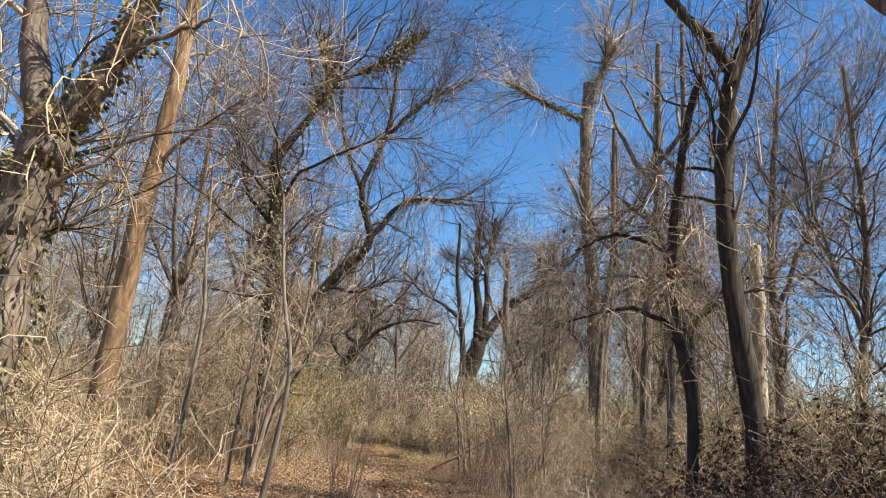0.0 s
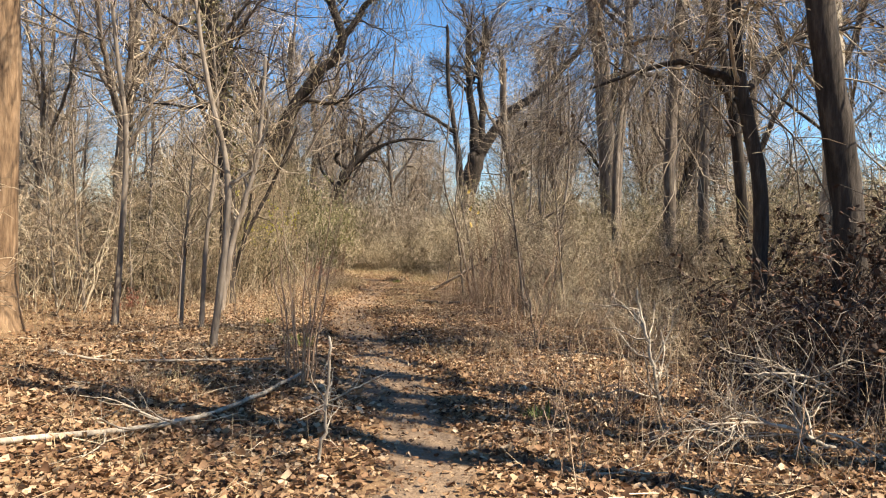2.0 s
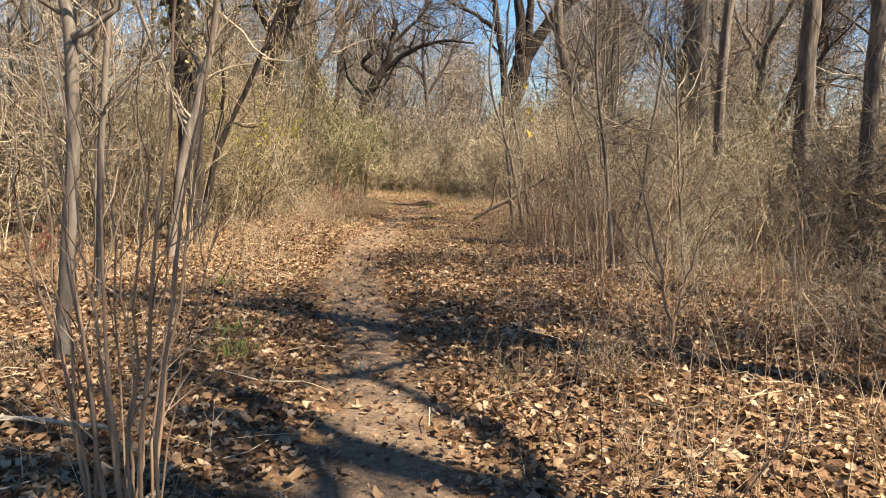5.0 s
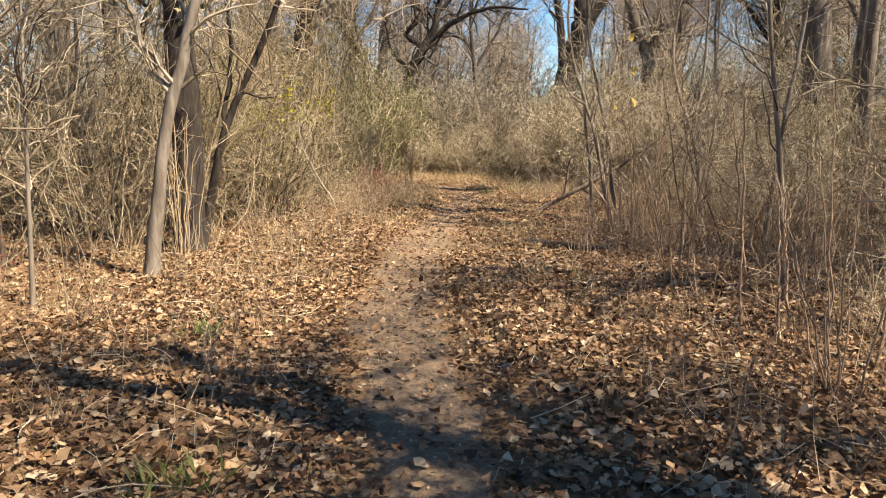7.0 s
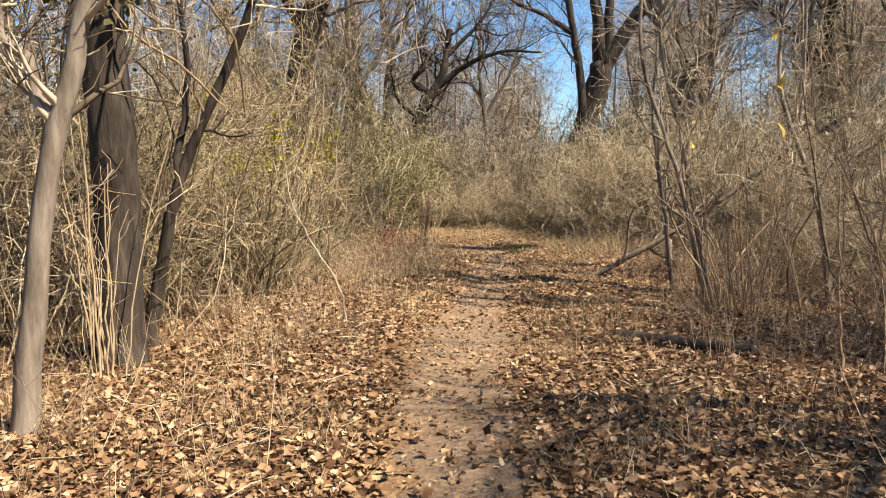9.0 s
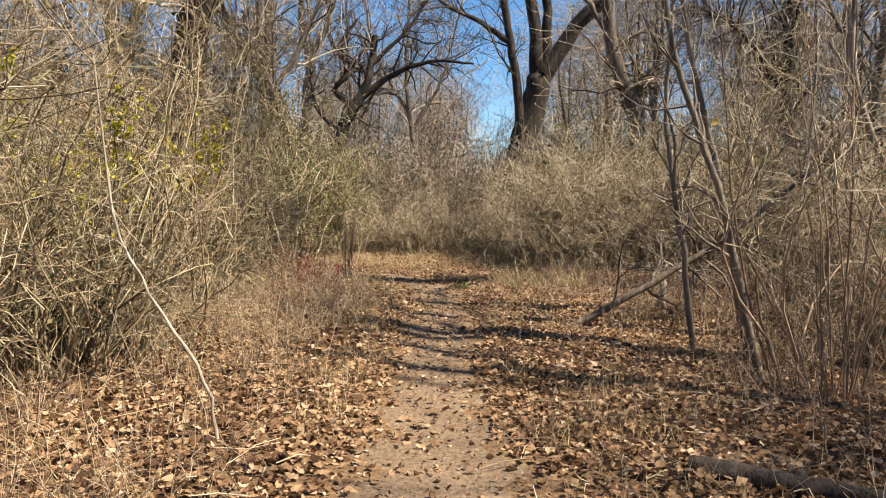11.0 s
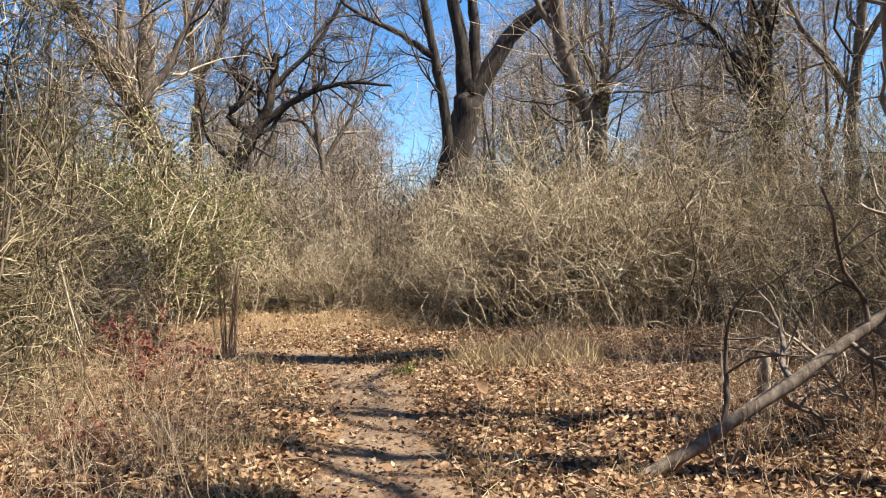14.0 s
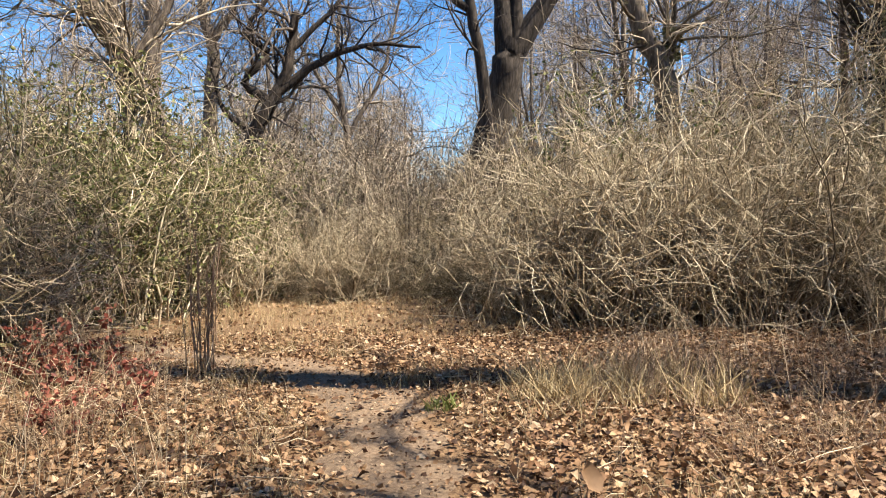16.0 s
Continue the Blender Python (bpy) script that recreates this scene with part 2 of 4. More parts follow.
def lobed(pos, direction, normal, size, rng):
    """Curled fallen leaves with lobed edges: six quads each."""
    n = len(pos)
    d = unit(direction)
    s = unit(np.cross(normal, d))
    u = np.cross(d, s)
    along = np.array([0.0, 0.34, 0.68, 1.0])
    half = np.array([0.05, 0.34, 0.30, 0.06])
    curl = rng.uniform(-0.5, 0.9, (n, 1, 1))
    cup = rng.uniform(-0.4, 0.9, (n, 1, 1))
    wob = rng.uniform(0.3, 1.5, (n, 4, 2))
    L = size[:, None, None]
    mid = pos[:, None] + d[:, None] * (along[None, :, None] - 0.5) * L + u[:, None] * curl * ((along - 0.5) ** 2)[None, :, None] * L * 1.6
    back = rng.uniform(-0.12, 0.16, (n, 4, 1))
    rows = [mid]
    for q, sg in ((0, 1), (1, -1)):
        hw = (half[None, :] * wob[:, :, q])[..., None] * L
        rows.append(mid + sg * s[:, None] * hw + u[:, None] * cup * hw + d[:, None] * back * L)
    v = np.stack(rows, 1)
    b = np.arange(n)[:, None] * 12
    f = []
    for j in range(3):
        f += [b + [j, j + 1, 4 + j + 1, 4 + j], b + [j + 1, j, 8 + j, 8 + j + 1]]
    return v.reshape(-1, 3), np.concatenate(f, 0)


# ------------------------------------------------------------------ ground and trail
def trail_x(y):
    return np.interp(y, [-30, 0, 5, 8, 11, 14, 16.5, 19, 22, 25, 28, 30.5, 32, 33.2, 34.5, 37, 44],
                     [0, 0.1, 0.25, 0.22, -0.2, -0.75, -1.35, -1.6, -1.62, -1.58, -1.5, -1.7, -2.5, -4.2, -6.3, -10.5, -24])


def trail_half(y):
    return 0.36 + 0.1 * np.clip((y - 15) / 4, 0, 1) + 0.06 * np.sin(1.3 * y) + 0.04 * np.sin(3.1 * y + 1)


def ground_z(x, y):
    x, y = np.asarray(x, float), np.asarray(y, float)
    z = 0.05 * np.sin(0.55 * x + 0.4) * np.sin(0.47 * y) + 0.03 * np.sin(1.7 * x + 0.9 * y) + 0.015 * np.sin(4.1 * x - 3.3 * y)
    q = np.abs(x - trail_x(y))
    dish = np.exp(-(q / 0.55) ** 2)
    swell = 0.07 * np.exp(-((y - 32.2) / 0.5) ** 2) + 0.012 * np.sin(5.2 * y + np.sin(x * 2))
    far = np.clip((np.hypot(x, y - 15) - 60) / 60, 0, 1)
    return (z * (1 - dish) - 0.05 * dish + swell * dish) * (1 - far)


def axis_steps(parts):
    return np.unique(np.concatenate([np.linspace(a, b, n) for a, b, n in parts]))


gx = axis_steps([(-2500, -150, 8), (-150, -20, 14), (-20, -8, 24), (-8, 8, 140), (8, 20, 24), (20, 150, 14), (150, 2500, 8)])
gy = axis_steps([(-2500, -150, 8), (-150, -12, 14), (-12, 0, 24), (0, 40, 260), (40, 70, 40), (70, 200, 14), (200, 2500, 8)])
GX, GY = np.meshgrid(gx, gy)
gv = np.stack([GX, GY, ground_z(GX, GY)], -1).reshape(-1, 3)
gi = (np.arange(len(gy) - 1)[:, None] * len(gx) + np.arange(len(gx) - 1)).ravel()
ground = part("ground", [(gv, np.stack([gi, gi + 1, gi + len(gx) + 1, gi + len(gx)], -1))], M_GROUND)
tagged(ground, "brown woodland floor of soil and leaf crumbs", "ground", kind="structure")

ty = np.linspace(-12, 38, 420)
tu = np.linspace(-1, 1, 13)
edge = trail_half(ty)[:, None] * (1 + 0.16 * np.sin(7.3 * ty + 2)[:, None] * np.sign(tu) + 0.1 * np.sin(17 * ty)[:, None])
slope = np.gradient(trail_x(ty), ty)[:, None]
wide = edge * tu[None] * np.sqrt(1 + np.minimum(slope ** 2, 4))
TX = trail_x(ty)[:, None] + wide
TY = ty[:, None] + 0 * wide
tz = ground_z(TX, TY) + 0.022 * (1 - np.abs(tu[None]) ** 4) - 0.012 + 0.008 * np.sin(9 * TY + 3 * TX)
ti = (np.arange(419)[:, None] * 13 + np.arange(12)).ravel()
trail = part("path", [(np.stack([TX, TY, tz], -1).reshape(-1, 3), np.stack([ti, ti + 1, ti + 14, ti + 13], -1))], M_TRAIL)
tagged(trail, "narrow trodden earth footpath strewn with leaf crumbs", "footpath", kind="structure")


# ------------------------------------------------------------------ trees
def seat(x, y, sink=0.04):
    return np.array([x, y, float(ground_z(x, y)) - sink])


def trunk_part(name, ctrl, r0, r1, mat, parent, base, k=26, sides=14, rough=0.05, jitter=0.02, flare=0.0, label="", rng=RNG):
    line = spline(ctrl, k, jitter, rng) - base
    u = np.linspace(0, 1, k)
    h = np.maximum(line[:, 2] - line[0, 2], 0)
    rad = r0 + (r1 - r0) * u + flare * r0 * np.exp(-h / 0.35)
    v, f = tubes(line[None], rad[None], sides, rough, rng)
    n = len(v)
    cap = np.vstack([v[n - sides:], line[-1] + (line[-1] - line[-2]) * 0.3])
    cf = np.stack([np.arange(sides), (np.arange(sides) + 1) % sides, np.full(sides, sides)], -1)
    part(name, [(v, f), (cap, cf)], mat, parent, label)
    return line, rad


def even(lines, k):
    """Lines of unequal length brought to k points each, as one bundle of parents."""
    pts, rad = [], []
    for line, r in lines:
        u, w = np.linspace(0, 1, k), np.linspace(0, 1, len(line))
        pts.append(np.stack([np.interp(u, w, line[:, c]) for c in range(3)], -1))
        rad.append(np.interp(u, w, r))
    return np.array(pts), np.array(rad)


def ivy_part(lines, n, spread, size, mat, parent, rng, name="ivy", label="pale green climbing ivy", span=(0.05, 0.95)):
    pp, pr = even(lines, 12)
    idx = rng.integers(0, len(pp), n)
    s = rng.uniform(*span, n) * 11
    i = np.minimum(s.astype(int), 10)
    f = (s - i)[:, None]
    c = pp[idx, i] * (1 - f) + pp[idx, i + 1] * f
    out = unit(rng.normal(size=(n, 3)) * [1, 1, 0.3])
    clump = 0.55 + 0.45 * np.sin(3.1 * c[:, 2:3] + 2 * out[:, :1])
    pos = c + out * (pr[idx, i][:, None] + spread * clump * rng.uniform(0, 1, (n, 1)) ** 1.5)
    d = out * 0.5 + rng.normal(0, 0.5, (n, 3)) + [0, 0, -0.5]
    L = rng.uniform(*size, n)
    part(name, [blades(pos, d, L, L * 0.35, rng)], mat, parent, label)


def tree(label, trunk, r0, r1, limbs=(), bark_mat=None, twig_mat=None, branches=60, twigs=900, reach=(1.2, 3.2), twig_len=(0.3, 1.1),
         span=(0.45, 1.0), up=0.04, ivy=0, ivy_spread=0.3, dead=0, vines=0, name="tree", category="bare tree", group="", flare=0.5, sides=14,
         seed=1, droop=0.0, from_trunk=True, wander=0.2, twig_r=0.003, stout=0.045, ivy_span=(0.05, 0.95)):
    rng = np.random.default_rng(seed)
    base = seat(trunk[0][0], trunk[0][1])
    ob = thing(name, label, category, Matrix.Translation(base), group)
    trunk = [tuple(base)] + list(trunk[1:])
    lines = [trunk_part("trunk", trunk, r0, r1, bark_mat, ob, base, sides=sides, flare=flare, rng=rng, jitter=0.012 * r0 / 0.2)]
    for ctrl, a, b in limbs:
        lines.append(trunk_part("limb", ctrl, a, b, bark_mat, ob, base, k=14, sides=8, jitter=0.03, rng=rng))
    src = lines if from_trunk else lines[1:]
    B = grow(even(src, 14), branches, span, reach, (25, 70), 7, wander, up, 0.42, 0.22, 0.006, rng)
    B = (B[0], np.minimum(B[1], stout * np.linspace(1, 0.25, 7)))
    B2 = grow(B, branches * 4, (0.2, 1.0), (reach[0] * 0.4, reach[1] * 0.55), (20, 60), 5, wander, up - droop * 0.5, 0.6, 0.3, 0.0035, rng)
    T = grow(B2, twigs, (0.1, 1.0), twig_len, (15, 60), 4, 0.16, up - droop, 0.6, 0.4, twig_r, rng)
    T2 = grow(B, twigs // 3, (0.3, 1.0), twig_len, (20, 65), 4, 0.16, up - droop, 0.35, 0.4, twig_r, rng)
    tagged(part("crown", [tubes(*B, 5), tubes(*B2, 3), tubes(*T, 3), tubes(*T2, 3)], twig_mat, ob, "bare crown of branches and fine twigs"), kind="stuff")
    if ivy:
        ivy_part(lines[:1 + len(limbs) // 2], ivy, ivy_spread, (0.06, 0.15), M_LEAF_IVY, ob, rng, span=ivy_span)
    if vines:
        V = grow(even(lines, 14), vines, (0.3, 1.0), (0.8, 2.6), (60, 150), 7, 0.22, -0.28, 0.2, 0.5, 0.004, rng)
        V = (V[0], np.minimum(V[1], 0.011))
        V2 = grow(V, vines * 4, (0.1, 1.0), (0.2, 0.9), (20, 90), 4, 0.3, -0.08, 0.7, 0.5, 0.0028, rng)
        part("vines", [tubes(*V, 4), tubes(*V2, 3)], M_TWIG_TAN if ivy else M_TWIG_GREY, ob, "tangle of dry hanging vines")
    if dead:
        n = dead
        pp = T[0][rng.integers(0, len(T[0]), n)]
        pos = pp[np.arange(n), rng.integers(0, 4, n)]
        L = rng.uniform(0.05, 0.12, n)
        part("dead_leaves", [blades(pos, rng.normal(0, 0.5, (n, 3)) + [0, 0, -0.8], L, L * 0.3, rng)], M_LEAF_BROWN, ob, "withered brown leaves still hanging")
    return ob


# the orange-barked trunk and the ivy-clad giant by the start
tree("tall slender tree with orange-brown bark, bare", [(-6.2, 13.6, 0), (-6.2, 13.6, 2.0), (-6.17, 13.6, 5.0), (-6.03, 13.6, 7.3), (-5.95, 13.6, 11.0), (-5.7, 13.9, 14)], 0.25, 0.12,
     [([(-6.1, 13.6, 6.1), (-5.3, 13.4, 6.9), (-4.3, 13.0, 7.6)], 0.05, 0.015)],
     M_BARK_ORANGE, M_TWIG_GREY, 34, 700, (1.0, 3.0), span=(0.5, 1.0), seed=2)
tree("massive ivy-clad old tree with forked trunk", [(-5.3, 8.4, 0), (-5.3, 8.4, 2.4), (-5.25, 8.4, 3.8), (-5.15, 8.4, 4.8)], 0.36, 0.30,
     [([(-5.2, 8.4, 4.6), (-4.75, 8.35, 5.3), (-4.3, 8.3, 6.5), (-3.9, 8.2, 8.5)], 0.22, 0.11), ([(-5.2, 8.4, 4.5), (-5.6, 8.4, 5.6), (-5.9, 8.5, 7.2), (-6.2, 8.6, 9.5)], 0.22, 0.10),
      ([(-4.7, 8.3, 5.4), (-4.1, 8.2, 6.0), (-3.2, 8.0, 6.3)], 0.06, 0.02)],
     M_BARK, M_TWIG_GREY, 40, 900, (1.0, 2.8), ivy=1500, ivy_spread=0.25, vines=60, seed=3)
tree("ivy-covered broken column of a tree with bare crown", [(-4.5, 19.3, 0), (-4.55, 19.3, 2.8), (-4.85, 19.2, 5.7), (-5.2, 19.2, 8.7)], 0.19, 0.15,
     [([(-5.2, 19.2, 8.5), (-4.3, 19.2, 10.1), (-3.95, 19.2, 11.2), (-4.4, 19.2, 12.8)], 0.14, 0.05), ([(-3.95, 19.2, 11.1), (-2.6, 19.3, 11.9), (-1.2, 19.4, 13.4)], 0.06, 0.02),
      ([(-5.0, 19.2, 7.2), (-4.2, 18.9, 8.2), (-2.4, 18.7, 9.2), (-1.0, 18.6, 9.4)], 0.06, 0.02), ([(-4.9, 19.2, 6.5), (-5.9, 19.4, 7.6), (-6.6, 19.4, 9.6)], 0.07, 0.02)],
     M_BARK_DARK, M_TWIG_DARK, 130, 3200, (1.3, 4.8), ivy=3600, ivy_spread=0.7, dead=400, vines=200, seed=4, ivy_span=(0.35, 0.97), flare=0.2)
tree("big crooked dark oak leaning over the trail", [(-5.9, 28.5, 0), (-5.85, 28.5, 2.0), (-5.7, 28.5, 4.0), (-5.2, 28.5, 5.8), (-4.1, 28.5, 7.5), (-3.2, 28.5, 8.7), (-3.85, 28.5, 11.0), (-3.0, 28.5, 14.0), (-3.05, 28.5, 18)], 0.33, 0.07,
     [([(-3.2, 28.5, 8.9), (-2.1, 28.5, 10.4), (-0.95, 28.5, 10.8), (0.8, 28.5, 10.7)], 0.13, 0.04), ([(-3.0, 28.5, 13.5), (-1.6, 28.5, 15.2), (0.4, 28.5, 16.6)], 0.10, 0.03),
      ([(-3.8, 28.5, 10.8), (-4.9, 28.5, 13.2), (-5.5, 28.5, 16.5)], 0.11, 0.03), ([(-5.5, 28.5, 4.6), (-6.6, 28.5, 6.6), (-7.8, 28.3, 8.6)], 0.16, 0.05),
      ([(-4.6, 28.5, 6.6), (-3.4, 28.0, 6.4), (-2.2, 27.6, 6.9)], 0.09, 0.03)],
     M_BARK_DARK, M_TWIG_DARK, 150, 3600, (1.3, 4.8), ivy=1600, dead=500, vines=320, seed=5, wander=0.26, span=(0.3, 1))
# right of the trail
tree("dark forked tree trunk beside the brush", [(5.35, 11.6, 0), (5.28, 11.6, 2.1), (4.9, 11.6, 4.4), (4.75, 11.6, 6.4), (4.92, 11.6, 8.55)], 0.19, 0.14,
     [([(4.9, 11.6, 8.4), (4.4, 11.6, 9.1), (3.75, 11.6, 9.7), (3.2, 11.6, 10.8)], 0.13, 0.07), ([(4.96, 11.6, 8.4), (5.25, 11.6, 9.3), (5.45, 11.6, 10.3), (5.5, 11.6, 12)], 0.14, 0.09)],
     M_BARK_DARK, M_TWIG_DARK, 24, 900, (1.2, 3.4), span=(0.6, 1.0), vines=30, seed=6)
ob = thing("dead_tree", "broken-off grey dead trunk with pale wood", "dead tree", Matrix.Translation(seat(6.5, 14.1)))
trunk_part("trunk", [(6.5, 14.1, 0), (6.52, 14.1, 2.0), (6.5, 14.1, 4.0), (6.44, 14.1, 5.85)], 0.15, 0.125, M_BARK_PALE, ob, seat(6.5, 14.1), flare=0.3)
tree("leaning slender dark tree with drooping twigs", [(4.35, 11.9, 0), (4.4, 12.0, 2.2), (4.05, 12.0, 3.9), (4.02, 12.0, 5.5), (4.27, 12.0, 7.7), (4.5, 12, 8.5)], 0.10, 0.06,
     [([(4.1, 12, 3.6), (3.3, 12.1, 3.9), (2.3, 12.3, 3.6)], 0.06, 0.02), ([(4.05, 12, 4.9), (3.2, 12.4, 5.3), (2.4, 12.6, 5.0)], 0.05, 0.02), ([(4.05, 12, 3.4), (5.0, 12.3, 4.3), (6.0, 12.6, 4.6)], 0.05, 0.02)],
     M_BARK_DARK, M_TWIG_GREY, 42, 1700, (0.8, 2.1), span=(0.35, 1.0), droop=0.2, vines=110, dead=350, wander=0.28, seed=7)
tree("thick vine-draped tree with broken top", [(6.62, 28.00, 0.00), (6.56, 28.00, 2.27), (6.06, 28.00, 7.92), (5.51, 28.00, 12.79), (5.46, 28.00, 16.67)], 0.36, 0.2,
     [([(5.46, 28.00, 14.89), (3.63, 28.00, 15.56), (1.75, 28.00, 16.44)], 0.12, 0.04), ([(5.51, 28.00, 15.34), (6.06, 28.00, 17.33), (6.45, 28.00, 18.99)], 0.14, 0.10),
      ([(5.84, 28.00, 10.02), (7.28, 27.60, 10.91), (9.05, 27.40, 10.02)], 0.1, 0.03), ([(6.17, 28.00, 6.81), (7.72, 27.40, 7.59), (9.50, 27.00, 6.70)], 0.1, 0.03)],
     M_BARK, M_TWIG_GREY, 100, 3000, (1.3, 4.4), span=(0.5, 1.0), ivy=2200, ivy_spread=0.32, vines=120, droop=0.08, seed=8)
tree("leaning dark trunk in the brush", [(7.3, 28, 0), (8.1, 28, 1.7), (9.1, 28, 3.6), (9.8, 28, 6.5), (9.9, 28, 9.5)], 0.22, 0.1, (), M_BARK_DARK, M_TWIG_DARK, 36, 800, (1.0, 3.0), seed=9)
tree("grey bare tree behind the brush", [(8.5, 17.5, 0), (8.6, 17.5, 3), (8.4, 17.5, 7), (8.7, 17.5, 12)], 0.16, 0.05, [([(8.45, 17.5, 5), (9.6, 17.6, 8), (11.0, 18, 12)], 0.08, 0.02)],
     M_BARK, M_TWIG_GREY, 70, 2600, (1.4, 3.8), up=0.1, span=(0.35, 1), seed=10)
tree("grey bare tree behind the brush", [(10.4, 17.0, 0), (10.3, 17.0, 3), (10.6, 17.0, 7), (10.2, 17.0, 12)], 0.15, 0.05, [([(10.5, 17.0, 4.5), (9.4, 16.8, 7), (8.6, 16.6, 10)], 0.08, 0.02)],
     M_BARK, M_TWIG_DARK, 60, 2200, (1.4, 3.8), up=0.06, span=(0.3, 1), seed=11)
tree("dark tree with long drooping twigs", [(6.3, 16.6, 0), (6.2, 16.6, 2.4), (5.9, 16.6, 4.6), (5.2, 16.5, 6.6), (4.2, 16.4, 7.4)], 0.13, 0.05,
     [([(5.9, 16.6, 4.4), (4.8, 16.2, 5.4), (3.4, 16.0, 5.2)], 0.07, 0.02), ([(5.95, 16.6, 4.2), (7.0, 16.4, 5.6), (8.2, 16.3, 5.8)], 0.07, 0.02), ([(5.6, 16.6, 5.6), (5.2, 15.4, 6.6), (4.6, 14.2, 6.4)], 0.06, 0.02)],
     M_BARK_DARK, M_TWIG_DARK, 34, 1200, (0.9, 2.6), (0.4, 1.3), span=(0.35, 1.0), droop=0.2, vines=60, dead=160, seed=12)
# added off to the right, mostly unseen: their limbs shade the trail
for k, (x, y, hgt, r) in enumerate([(6.0, 5.6, 14, 0.2), (6.6, 7.1, 13, 0.2), (7.2, 6.3, 14, 0.18), (6.3, 8.2, 11, 0.18), (6.6, 21.7, 15, 0.18), (5.6, 23.4, 12.5, 0.12), (6.0, 24.6, 12.5, 0.12), (6.7, 19.6, 14.5, 0.13)]):
    tree("bare tree added right of the trail to shade it", [(x, y, 0), (x - 0.1, y, hgt * 0.3), (x + 0.15, y + 0.1, hgt * 0.65), (x, y, hgt)], r, r * 0.55,
         [([(x, y, hgt * 0.66), (x - 0.7, y + 0.5, hgt * 0.74), (x - 1.5, y + 1.2, hgt * 0.9)], r * 0.6, r * 0.3), ([(x, y, hgt * 0.7), (x + 0.9, y - 0.6, hgt * 0.8), (x + 1.4, y - 0.9, hgt)], r * 0.55, r * 0.3),
          ([(x, y, hgt * 0.74), (x + 0.2, y + 0.8, hgt * 0.82), (x + 0.3, y + 1.5, hgt * 0.98)], r * 0.5, r * 0.25)],
         # vines on the nearest ones are added to shade the right bank
         M_BARK, M_TWIG_GREY, 14, 160, (1.0, 2.6), span=(0.6, 1), seed=20 + k, from_trunk=False, vines=70 if y < 8 else 0)


# beyond the bend
tree("huge grey tree forking into stout limbs", [(1.2, 48, 0), (1.55, 48, 2.1), (2.06, 48, 4.0), (2.73, 48, 6.5), (3.05, 48, 7.7)], 0.72, 0.5,
     [([(2.85, 48, 7.0), (2.64, 48, 9.7), (2.29, 48, 11.7), (2.2, 48, 15.5)], 0.36, 0.16), ([(3.1, 48, 7.6), (3.21, 48, 9.9), (3.02, 48, 12.0), (3.3, 48, 16)], 0.28, 0.12),
      ([(3.1, 48, 7.4), (4.66, 48, 9.82), (6.21, 48, 11.0), (7.4, 48, 12), (9.6, 48, 14.5)], 0.38, 0.16)],
     M_BARK_DARK, M_TWIG_DARK, 60, 1800, (1.6, 4.5), span=(0.55, 1), from_trunk=False, twig_r=0.006, stout=0.09, seed=30)
tree("slim dark tree beside the huge one", [(1.95, 46.6, 0), (1.89, 46.6, 2.8), (1.83, 46.6, 5.9), (1.44, 46.6, 8.5), (0.95, 46.6, 11.5), (0.8, 46.6, 15)], 0.26, 0.1,
     [([(1.4, 46.6, 8.5), (0.17, 46.6, 9.3), (-1.3, 46.6, 10.0), (-2.6, 46.6, 11.2)], 0.14, 0.05)], M_BARK_DARK, M_TWIG_DARK, 30, 500, (1.2, 3.2), twig_r=0.006, seed=31)
tree("ivied bent tree with a broken stub", [(4.95, 39, 0), (4.85, 39, 2), (4.7, 39, 3.9), (4.55, 39, 4.9), (4.1, 39, 5.8), (3.75, 39, 7.4), (3.6, 39, 11)], 0.32, 0.16,
     [([(4.5, 39, 4.8), (4.8, 39, 5.3), (4.85, 39, 5.8)], 0.13, 0.09), ([(3.8, 39, 7), (2.8, 39, 8.5), (2.3, 39, 11)], 0.1, 0.04)],
     M_BARK, M_TWIG_GREY, 34, 600, (1.2, 3.2), span=(0.6, 1), ivy=500, ivy_spread=0.2, twig_r=0.005, seed=32)
tree("gnarled twisting bare oak", [(-7.6, 52, 0), (-7.1, 52, 3), (-6.5, 52, 5.2), (-5.7, 52, 6.6), (-5.1, 52, 7.8), (-4.7, 52, 10)], 0.4, 0.16,
     [([(-5.4, 52, 7.0), (-3.7, 52, 8.2), (-1.85, 52, 8.8), (0.1, 52, 8.7)], 0.2, 0.05), ([(-5.8, 52, 6.6), (-6.7, 52, 7.4), (-5.7, 52, 8.45), (-6.6, 52, 9.2), (-5.7, 52, 10.8)], 0.2, 0.07),
      ([(-6.4, 52, 5.3), (-7.6, 52, 6.4), (-8.0, 52, 8.5)], 0.14, 0.05), ([(-4.9, 52, 8.6), (-3.0, 52, 10.5), (-1.5, 52, 13)], 0.13, 0.05)],
     M_BARK_DARK, M_TWIG_DARK, 90, 1300, (1.2, 3.6), wander=0.34, span=(0.3, 1), twig_r=0.007, stout=0.09, seed=33)
tree("grey bare tree over the thicket", [(-8.6, 53.5, 0), (-8.4, 53.5, 6.6), (-8.2, 53.5, 9.0), (-8.6, 53.5, 10.6), (-8.8, 53.5, 15)], 0.34, 0.14,
     [([(-8.2, 53.5, 9.4), (-7.3, 53.5, 10.9), (-6.8, 53.5, 14)], 0.2, 0.07)], M_BARK, M_TWIG_GREY, 50, 800, (1.5, 4), twig_r=0.006, seed=34)
